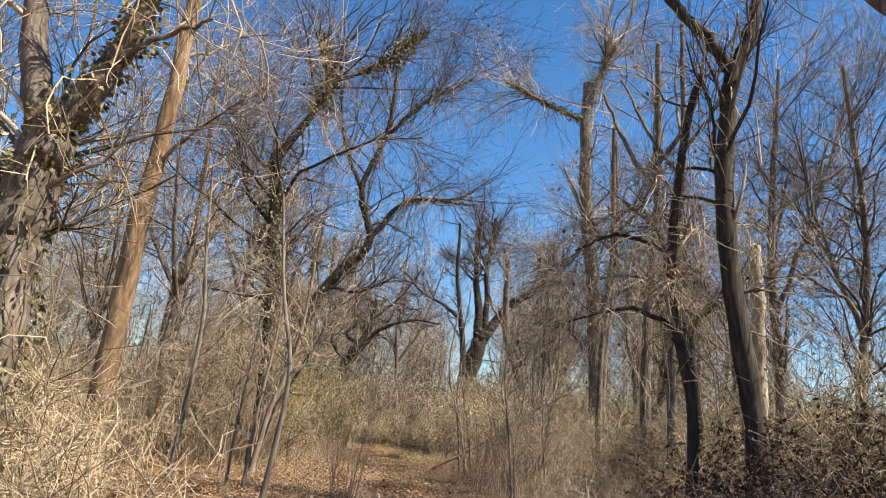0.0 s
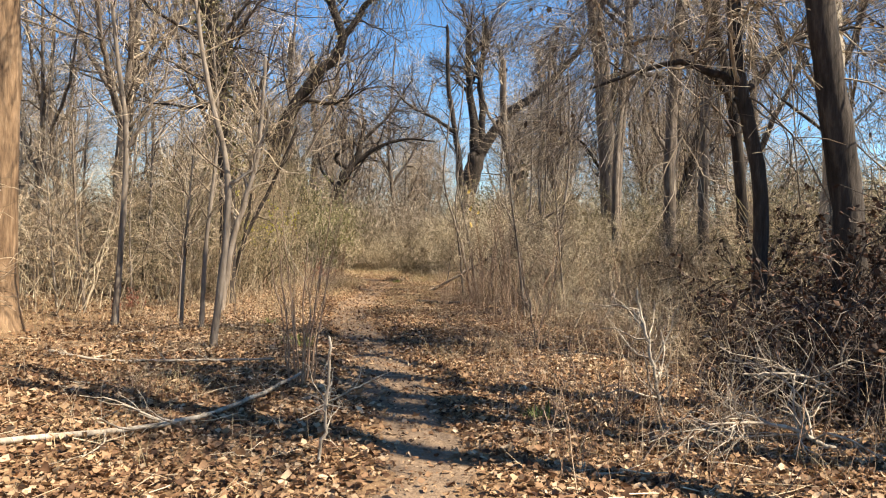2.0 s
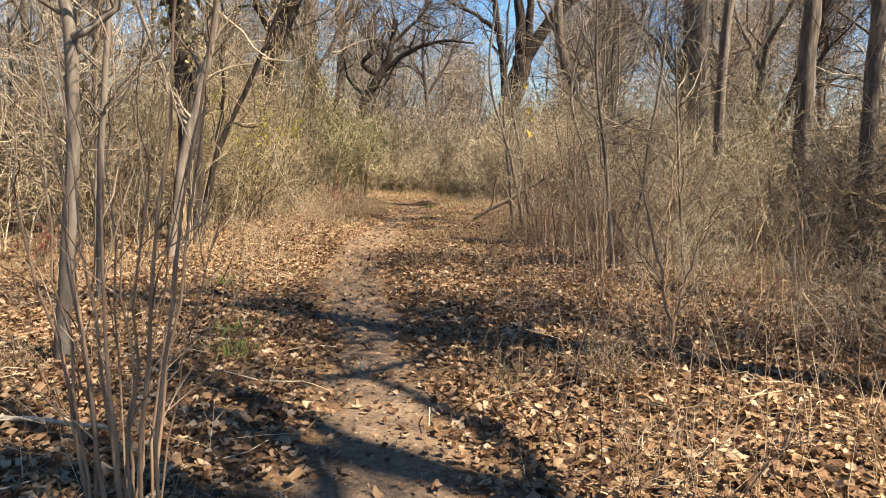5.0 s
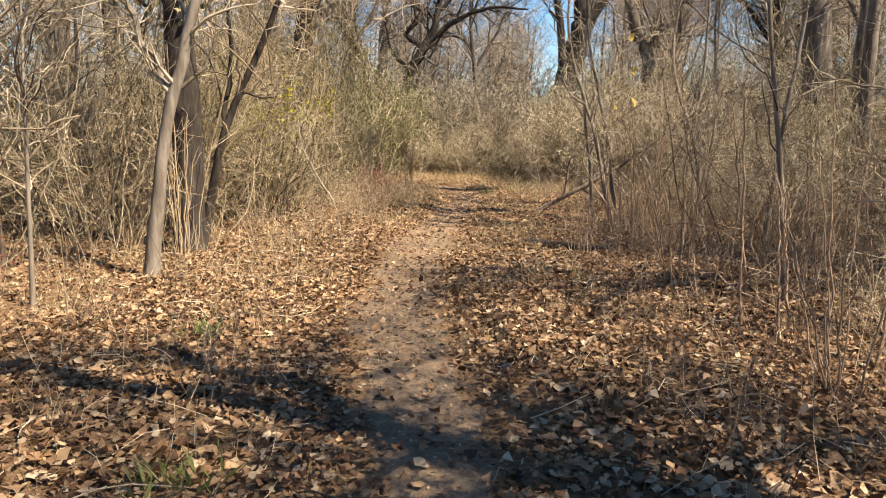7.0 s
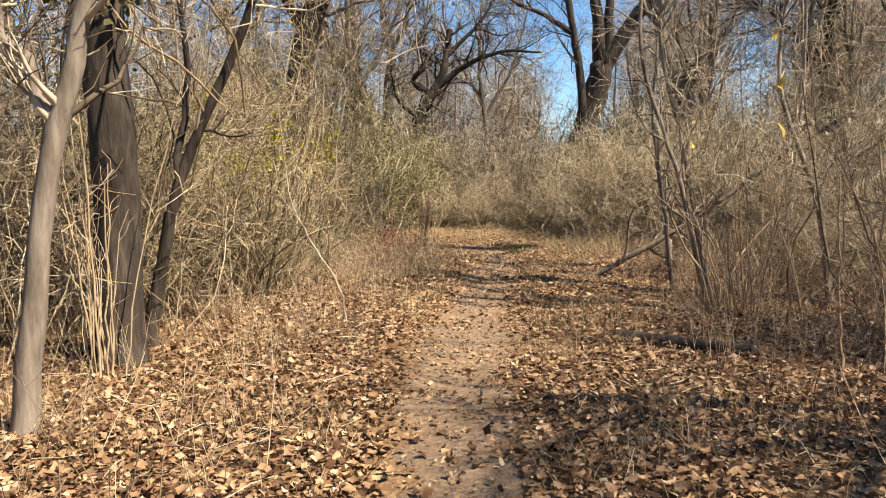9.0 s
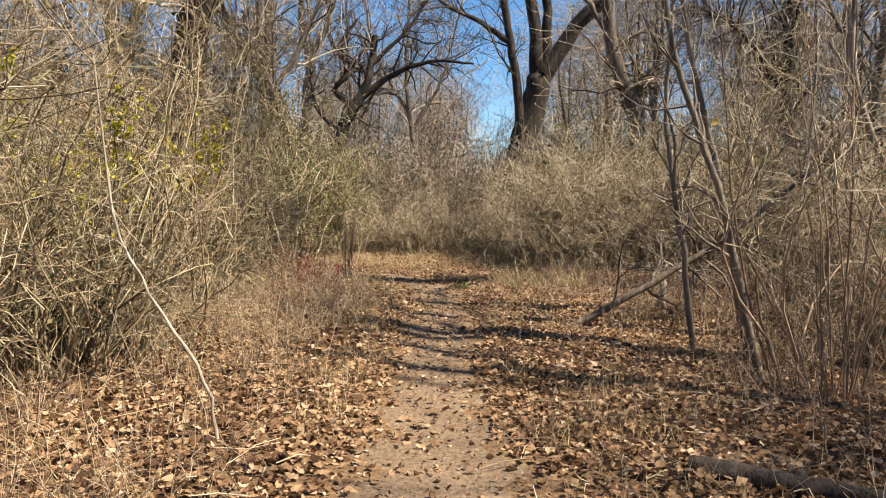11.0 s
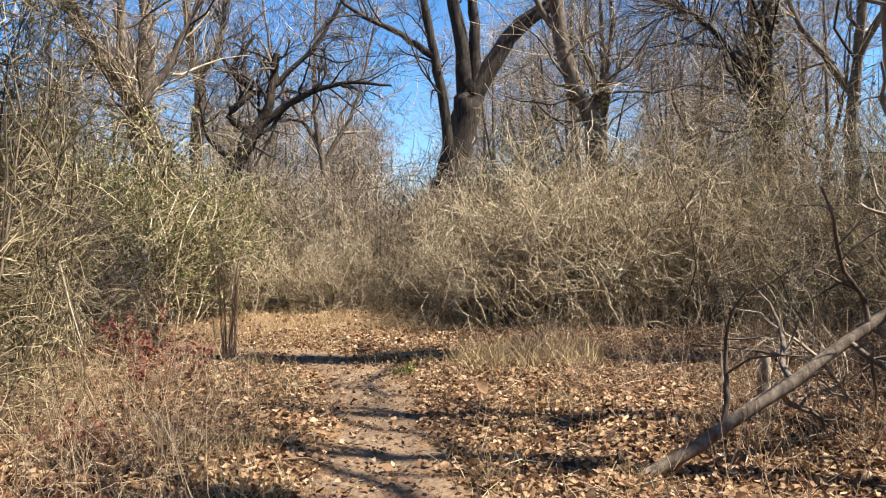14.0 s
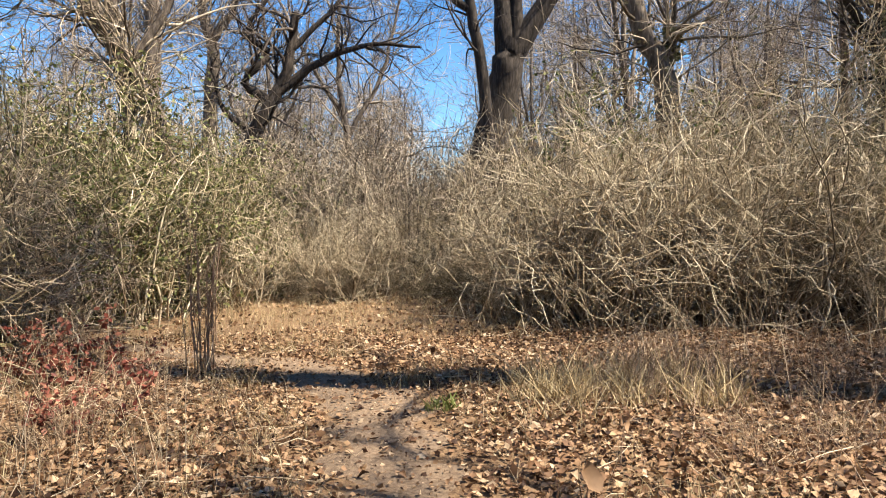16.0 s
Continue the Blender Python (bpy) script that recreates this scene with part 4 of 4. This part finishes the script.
# ------------------------------------------------------------------ single things by the trail
def stick_thing(name, label, category, ctrl, r0, r1, mat, sides=8, side_shoots=0, shoot_len=(0.1, 0.4), seed=1, lift=0.0, wander=0.2, up=0.02):
    rng = np.random.default_rng(seed)
    base = seat(ctrl[0][0], ctrl[0][1], 0.0)
    ob = thing(name, label, category, Matrix.Translation(base))
    pts = [(x, y, float(ground_z(x, y)) + z + lift) for x, y, z in ctrl]
    line = trunk_part("stem", pts, r0, r1, mat, ob, base, k=18, sides=sides, rough=0.06, jitter=0.008, rng=rng)
    if side_shoots:
        B = grow(even([line], 12), side_shoots, (0.15, 1.0), shoot_len, (25, 75), 6, wander, up, 0.6, 0.3, 0.003, rng)
        T = grow(B, side_shoots * 4, (0.1, 1), (shoot_len[0] * 0.5, shoot_len[1] * 0.5), (20, 70), 4, wander, up, 0.6, 0.4, 0.002, rng)
        tagged(part("twig_spray", [tubes(*B, 4), tubes(*T, 3)], mat, ob), kind="stuff")
    return ob


def clump(label, x, y, height, n, lean, seed, mat):
    rng = np.random.default_rng(seed)
    ob = thing("shrub", label, "shrub", Matrix.Translation(seat(x, y, 0.02)), "stem clumps by the trail")
    for k in range(n):
        a, q = rng.uniform(0, 6.28), rng.uniform(0, 0.16)
        hh = height * rng.uniform(0.55, 1.1)
        tip = np.array([math.cos(a), math.sin(a), 0]) * hh * lean * rng.uniform(0.3, 1.2)
        c = [(math.cos(a) * q, math.sin(a) * q, -0.03), tuple(tip * 0.35 + [math.cos(a) * q, math.sin(a) * q, hh * 0.45]), tuple(tip + [math.cos(a) * q, math.sin(a) * q, hh])]
        line = spline(c, 9, 0.012, rng)
        r = rng.uniform(0.005, 0.011) * np.linspace(1, 0.4, 9)
        sh = grow((line[None], r[None]), 5, (0.35, 1), (0.15, 0.5), (20, 50), 5, 0.15, 0.06, 0.6, 0.4, 0.002, rng)
        part("stem", [tubes(line[None], r[None], 5), tubes(*sh, 3)], mat, ob)
    return ob


clump("fan of red-brown bare stems from one root", -1.08, 10.15, 2.0, 15, 0.2, 201, M_TWIG_RED)
clump("upright clump of bare brown stems", -3.58, 31.95, 1.9, 18, 0.12, 202, M_TWIG_RED)
clump("small clump of bare stems", -4.4, 18.9, 2.3, 14, 0.2, 203, M_TWIG_TAN)
clump("tall multi-stemmed bare shrub beside the trail", 1.75, 22.35, 3.6, 9, 0.34, 204, M_TWIG_RED)
clump("multi-stemmed bare shrub beside the trail", 1.45, 22.1, 2.6, 6, 0.36, 205, M_TWIG_RED)
clump("bare shrub of straggling stems", 1.35, 17.9, 1.9, 10, 0.35, 206, M_TWIG_RED)
clump("bare shrub of straggling stems", 1.55, 14.8, 1.7, 8, 0.3, 207, M_TWIG_RED)
clump("dark bare shrub at the far bend", -1.0, 40.0, 3.6, 16, 0.3, 208, M_TWIG_DARK)
# the last four are added to throw narrow shadow bands over the trail
for k, (x, y, hh, lx) in enumerate([(1.4, 23.1, 5.6, -0.9), (1.57, 23.75, 6.2, -0.7), (1.2, 24.25, 4.2, -0.3), (3.0, 25.0, 5.6, 0.3), (3.4, 21.5, 6.2, 0.4), (3.9, 25.6, 6.6, -0.3), (3.7, 27.2, 5.6, 0.4)]):
    stick_thing("sapling", "tall straggling bare sapling beside the trail", "sapling", [(x, y, -0.03), (x + lx * 0.45, y + 0.1, hh * 0.3), (x + lx, y + 0.2, hh * 0.6), (x + lx * 0.8, y + 0.2, hh)], 0.038, 0.02, M_BARK_SAP, 7, 14, (0.3, 1.1), 220 + k)
for k in range(16):
    r = np.random.default_rng(260 + k)
    x, y, hh, lx = r.uniform(0.95, 3.4), r.uniform(12.2, 21), r.uniform(0.8, 1.9), r.normal(0, 0.35)
    stick_thing("sapling", "thin straggling red-brown stem beside the trail", "sapling", [(x, y, -0.03), (x + lx * 0.3, y + 0.1, hh * 0.4), (x + lx, y + 0.2, hh)], 0.013, 0.005, M_TWIG_RED, 6, 9, (0.2, 0.7), 280 + k)
stick_thing("dead_branch", "bleached fallen branch lying on the leaves", "branch", [(-1.02, 10.3, 0.14), (-1.3, 9.3, 0.07), (-1.75, 8.5, 0.05), (-2.6, 7.75, 0.05)], 0.014, 0.024, M_BARK_PALE, 8, 5, (0.2, 0.7), 230)
stick_thing("dead_branch", "thin bleached fallen branch on the leaves", "branch", [(-1.5, 10.9, 0.1), (-2.3, 11.2, 0.06), (-3.4, 11.1, 0.05), (-4.3, 11.5, 0.04)], 0.012, 0.02, M_BARK_PALE, 6, 5, (0.2, 0.6), 231)
stick_thing("stick", "upright broken pale stick", "stick", [(-0.5, 7.75, -0.05), (-0.46, 7.76, 0.35), (-0.44, 7.74, 0.86)], 0.014, 0.009, M_BARK_PALE, 6, 6, (0.1, 0.35), 232)
stick_thing("dead_branch", "pale dead branch with clawing twigs beside the trail", "branch", [(-0.75, 9.2, 0.02), (-0.5, 9.3, 0.16), (-0.15, 9.45, 0.36)], 0.012, 0.005, M_BARK_PALE, 6, 9, (0.12, 0.4), 233)
stick_thing("dead_branch", "upright bleached dead branch with clawing twigs", "branch", [(2.35, 9.4, -0.05), (2.25, 9.45, 0.5), (2.1, 9.5, 1.15)], 0.022, 0.01, M_BARK_PALE, 7, 16, (0.25, 0.8), 234, wander=0.3)
stick_thing("dead_branch", "heap of bleached dead twigs on the bank", "branch", [(3.3, 8.3, 0.02), (2.8, 8.2, 0.25), (2.2, 8.0, 0.3)], 0.02, 0.008, M_BARK_PALE, 7, 26, (0.3, 0.9), 235, wander=0.3, up=0.06)
stick_thing("dead_branch", "heap of bleached dead twigs on the bank", "branch", [(4.2, 9.2, 0.02), (3.5, 9.1, 0.4), (2.9, 9.0, 0.45)], 0.02, 0.008, M_BARK_PALE, 7, 26, (0.3, 1.0), 236, wander=0.3, up=0.06)
stick_thing("log", "short rotting dark log beside the trail", "log", [(-0.14, 20.66, 0.03), (0.4, 20.25, 0.05), (0.93, 19.85, 0.04)], 0.07, 0.06, M_BARK_DARK, 12, 0, seed=237)
stick_thing("dead_tree", "leaning dead trunk propped in the brush", "dead tree", [(0.05, 25.75, -0.05), (1.0, 25.7, 0.46), (2.0, 25.7, 1.08), (3.1, 25.7, 1.95), (4.2, 25.6, 2.7)], 0.048, 0.032, M_BARK, 10, 26, (0.4, 1.3), 238)
stick_thing("dead_branch", "bleached broken branches low in the brush", "branch", [(2.4, 26.6, 0.05), (1.9, 26.4, 0.5), (1.3, 26.2, 0.9)], 0.02, 0.008, M_BARK_PALE, 7, 22, (0.3, 0.9), 239, wander=0.28)
stick_thing("whip", "long pale leaning whip of a shrub", "sapling", [(-2.93, 20.94, -0.02), (-3.0, 20.9, 0.41), (-3.28, 20.9, 0.88), (-3.51, 20.9, 1.4), (-3.6, 20.9, 2.3)], 0.013, 0.006, M_BARK_PALE, 6, 4, (0.15, 0.4), 240)
stick_thing("stump", "weathered pale stump in the grass", "stump", [(1.66, 26.8, -0.05), (1.66, 26.8, 0.2), (1.67, 26.8, 0.5)], 0.06, 0.05, M_BARK_PALE, 10, 0, seed=241)

yellow = shrub_proto("bare shrub with yellow-green leaf sprays", "shrub", 3.1, 1.0, 12, 60, 320, 250, M_TWIG_OLIVE, M_TWIG_OLIVE, low=0.35, leaves=9000, leaf_mat=M_LEAF_YELLOW, leaf=(0.03, 0.06), sprays=11)
yellow.matrix_basis = Matrix.Translation(seat(-4.95, 23.7)) @ Matrix.Scale(1.05, 4)
for k, (x, y, s) in enumerate([(-4.3, 31.5, 0.9), (-3.9, 29.7, 0.8), (-5.3, 31.4, 0.9), (-3.7, 26.8, 0.55), (-5.9, 17.6, 0.6), (-4.9, 32.4, 0.7)]):
    red = shrub_proto("low sprawling weed with dull red leaves", "weed", 0.75, 0.7, 16, 40, 120, 255 + k, M_TWIG_RED, M_TWIG_RED, (0.003, 0.006), 0.6, 420, M_LEAF_RED, (0.04, 0.09), name="red_weed", group="red weeds", twig_len=(0.05, 0.2))
    red.matrix_basis = Matrix.Translation(seat(x, y, 0.0)) @ Matrix.Scale(s, 4)


# ------------------------------------------------------------------ dry grass
def grass(name, label, n, area, height, seed, clear, tuft=0.14, lean=0.3, density=None, broad=(0.0016, 0.004)):
    rng = np.random.default_rng(seed)
    tufts = max(1, n // 16)
    cx, cy = rng.uniform(area[0], area[1], tufts), rng.uniform(area[2], area[3], tufts)
    keep = np.abs(cx - trail_x(cy)) > clear
    if density is not None:
        keep &= rng.uniform(0, 1, tufts) < density(cx, cy)
    cx, cy = cx[keep], cy[keep]
    i = rng.integers(0, len(cx), n)
    x, y = cx[i] + rng.normal(0, tuft, n), cy[i] + rng.normal(0, tuft, n)
    p = np.stack([x, y, ground_z(x, y) - 0.01], -1)
    d = unit(np.concatenate([rng.normal(0, lean, (n, 2)), np.ones((n, 1))], 1))
    side = unit(np.cross(d, rng.normal(size=(n, 3))))
    L = rng.uniform(*height, n)[:, None]
    bend = unit(rng.normal(size=(n, 3)) * [1, 1, 0.1]) * L
    w = rng.uniform(*broad, n)[:, None]
    rows = []
    for u in (0.0, 0.4, 0.75, 1.0):
        c = p + d * L * u + bend * 0.35 * u * u
        c[:, 2] -= (L[:, 0] * 0.15 * u * u)
        rows += [c - side * w * (1.05 - u), c + side * w * (1.05 - u)]
    v = np.stack(rows, 1)
    b = np.arange(n)[:, None] * 8
    f = np.concatenate([b + [2 * j, 2 * j + 1, 2 * j + 3, 2 * j + 2] for j in range(3)], 0)
    return tagged(part(name, [(v.reshape(-1, 3), f)], M_STRAW), label, "grass", kind="stuff")


grass("dry_grass", "dry straw-coloured grass along the trail edges", 7000, (-5.2, 1.6, 17, 36), (0.08, 0.32), 300, 0.6,
      density=lambda x, y: np.exp(-(np.abs(x - trail_x(y)) - 0.6) / 1.1) * np.clip((y - 15) / 10, 0.15, 1))
grass("tall_dry_grass", "tall dry grass tufts by the trail bend", 1000, (-0.5, 1.3, 29.2, 30.8), (0.2, 0.6), 301, 0.75, 0.08, 0.5, broad=(0.004, 0.009))
grass("tall_dry_grass", "tall dry grass at the trail's end", 3500, (-4.5, 1.0, 33.4, 38), (0.12, 0.4), 302, 0.5, 0.2)
grass("dry_grass", "thin dry grass on the leafy floor", 9000, (-9, 5, 6, 30), (0.08, 0.35), 303, 0.7)


def weed_stems(name, label, n, area, height, seed, clear, mat, r=(0.0018, 0.004)):
    rng = np.random.default_rng(seed)
    S = straight_rows(n, rng, area, height, 0.22, 4, 0.14)
    ok = np.abs(S[:, 0, 0] - trail_x(S[:, 0, 1])) > clear
    S = S[ok]
    S[..., 2] += ground_z(S[:, 0, 0], S[:, 0, 1])[:, None] - 0.02
    R = rng.uniform(*r, len(S))[:, None] * np.linspace(1, 0.5, 4)
    B = grow((S, R), len(S), (0.3, 1), (0.08, 0.3), (25, 65), 3, 0.15, 0.03, 0.8, 0.6, 0.0015, rng)
    tagged(part(name, [tubes(S, R, 3), tubes(*B, 3)], mat), label, "weed stems", kind="stuff")


weed_stems("weed_stems", "dead brown weed stems over the leaf litter", 2600, (0.4, 6, 7, 31), (0.2, 0.75), 310, 0.85, M_TWIG_RED)
weed_stems("weed_stems", "dry tan weed stems over the leaf litter", 1900, (-9, -1.2, 14, 32), (0.2, 0.9), 311, 0.9, M_TWIG_TAN)
weed_stems("weed_stems", "dry tan weed stems at the brush foot", 1600, (1.5, 8, 8, 32), (0.3, 1.1), 312, 0.9, M_TWIG_TAN)


# ------------------------------------------------------------------ leaf litter
def litter(name, label, n, area, size, seed, density, fine=True):
    rng = np.random.default_rng(seed)
    x, y = rng.uniform(area[0], area[1], n), rng.uniform(area[2], area[3], n)
    ok = rng.uniform(0, 1, n) < density(x, y)
    x, y = x[ok], y[ok]
    m = len(x)
    p = np.stack([x, y, ground_z(x, y) + rng.uniform(0.006, 0.045, m)], -1)
    d = np.concatenate([rng.normal(size=(m, 2)), rng.normal(0, 0.25, (m, 1))], 1)
    nrm = unit(np.concatenate([rng.normal(0, 0.42, (m, 2)), np.ones((m, 1))], 1))
    s = rng.uniform(*size, m)
    piece = lobed(p, d, nrm, s, rng) if fine else blades(p, d, s, s * 0.35, rng)
    return tagged(part(name, [piece], M_LITTER), label, "leaf litter", kind="stuff")


def off_trail(x, y):
    q = np.abs(x - trail_x(y)) / trail_half(y)
    patch = 0.75 + 0.25 * np.sin(1.1 * x + 2.3 * y) * np.sin(2.7 * x - 0.9 * y)
    return np.where(q < 0.7, 0.08, np.clip((q - 0.7) * 1.1, 0.05, 1) * patch)


litter("leaf_litter", "deep litter of curled tan and brown oak leaves", 130000, (-4.2, 3.6, 5.0, 33.5), (0.035, 0.078), 320, off_trail)
litter("small_leaf_litter", "small curled brown leaves between the larger ones", 210000, (-5.5, 4.6, 5.0, 34.5), (0.025, 0.065), 323, off_trail, False)
litter("far_leaf_litter", "brown leaf litter under the brush", 95000, (-16, 13, -9, 48), (0.06, 0.10), 321, off_trail, False)
litter("leaf_crumbs", "crumbs of broken leaves on the path", 26000, (-3.2, 1.2, 4, 33), (0.012, 0.04), 322, lambda x, y: np.where(np.abs(x - trail_x(y)) < 0.8, 0.9, 0.1), False)

# single large leaves lying on top, one by one
leaf_rng = np.random.default_rng(330)
LEAVES = []
for k in range(5):
    v, f = lobed(np.zeros((1, 3)), np.array([[1.0, 0, 0]]), np.array([[0, 0, 1.0]]), np.array([0.09]), leaf_rng)
    LEAVES.append(mesh_of("leaf", [(v, f)], M_LITTER))
for k in range(240):
    y = leaf_rng.uniform(8, 28)
    x = float(trail_x(y)) + leaf_rng.choice([-1, 1]) * leaf_rng.uniform(0.35, 1.8)
    lf = new("leaf", LEAVES[k % 5])
    lf.parent = ground
    lf.matrix_basis = pose(x, y, float(ground_z(x, y)) + 0.05, leaf_rng.normal(0, 14), leaf_rng.normal(0, 14), leaf_rng.uniform(0, 360)) @ Matrix.Scale(leaf_rng.uniform(0.75, 1.15), 4)


# ------------------------------------------------------------------ twigs on the floor, single leaves and green tufts
twig_rng = np.random.default_rng(340)
n = 2600
x, y = twig_rng.uniform(-5.5, 4.5, n), twig_rng.uniform(6, 33, n)
ok = np.abs(x - trail_x(y)) > 0.5 * twig_rng.uniform(0.4, 2, n)
x, y = x[ok], y[ok]
n = len(x)
a, L = twig_rng.uniform(0, 6.28, n), twig_rng.uniform(0.1, 0.55, n) ** 1.2
lines = []
for u in (-0.5, 0.0, 0.5):
    px, py = x + np.cos(a) * L * u, y + np.sin(a) * L * u + twig_rng.normal(0, 0.015, n)
    lines.append(np.stack([px, py, ground_z(px, py) + twig_rng.uniform(0.02, 0.09, n)], -1))
S = np.stack(lines, 1)
R = twig_rng.uniform(0.0018, 0.005, n)[:, None] * np.array([1, 0.85, 0.6])
fallen = grow((S, R), n, (0.2, 0.9), (0.05, 0.2), (25, 60), 3, 0.1, 0.0, 0.7, 0.6, 0.0014, twig_rng)
fallen[0][..., 2] = np.maximum(fallen[0][..., 2], ground_z(fallen[0][..., 0], fallen[0][..., 1]) + 0.01)
tagged(part("fallen_twigs", [tubes(S, R, 4), tubes(*fallen, 3)], M_TWIG_TAN), "broken dry twigs scattered over the leaf litter", "fallen twigs", kind="stuff")
weed_stems("weed_stems", "short dead stalks standing in the litter", 2600, (-5.5, 4.5, 8, 31), (0.08, 0.32), 313, 0.65, M_TWIG_TAN, (0.0014, 0.003))


def leafed_stalk(x, y, height, lean, size, seed, label, mat, count=1):
    rng = np.random.default_rng(seed)
    ob = thing("weed", label, "weed", Matrix.Translation(seat(x, y, 0.01)))
    line = spline([(0, 0, -0.02), (lean * 0.3, 0.02, height * 0.5), (lean, 0.05, height)], 8, 0.004, rng)
    part("stem", [tubes(line[None], np.linspace(0.005, 0.0025, 8)[None], 5)], M_TWIG_RED, ob)
    for k in range(count):
        p = line[-1 - k] + rng.normal(0, 0.01, 3)
        v, f = lobed(p[None] + [[0, 0, -0.02]], rng.normal(0, 0.4, (1, 3)) + [[0, 0, 1.0]], np.array([[0.4, -1.0, 0.2]]) + rng.normal(0, 0.3, (1, 3)), np.array([size]), rng)
        part("leaf", [(v, f)], mat, ob)
    return ob


leafed_stalk(-0.67, 27.35, 0.33, 0.04, 0.16, 400, "dead stalk holding one large pale leaf", M_LITTER)
leafed_stalk(-0.2, 28.2, 0.3, 0.05, 0.12, 401, "dead stalk holding one large pale leaf", M_LITTER)
leafed_stalk(1.25, 19.95, 2.75, -0.2, 0.13, 402, "tall thin stalk with withered orange leaves", M_BRIGHT_LEAF, 3)
leafed_stalk(1.5, 24.9, 2.6, 0.1, 0.12, 403, "tall thin stalk with withered yellow leaves", M_BRIGHT_LEAF, 2)
for k, (cx, cy) in enumerate([(-1.75, 13.3), (-1.5, 12.6), (-2.6, 15.6), (1.2, 9.3), (-1.1, 29.9)]):
    r = np.random.default_rng(410 + k)
    m = 60
    q = np.stack([r.normal(0, 0.09, m), r.normal(0, 0.09, m), np.zeros(m)], -1)
    Lg = r.uniform(0.07, 0.17, m)
    tuft = part("green_tuft", [blades(q, np.concatenate([r.normal(0, 0.5, (m, 2)), np.ones((m, 1))], 1), Lg, Lg * 0.06, r)], M_GREEN)
    tuft.matrix_basis = Matrix.Translation(seat(cx, cy, 0.0) + np.array([0, 0, 0.01]))
    tagged(tuft, "small tuft of green grass among leaves", "grass tuft", "green tufts", "stuff")
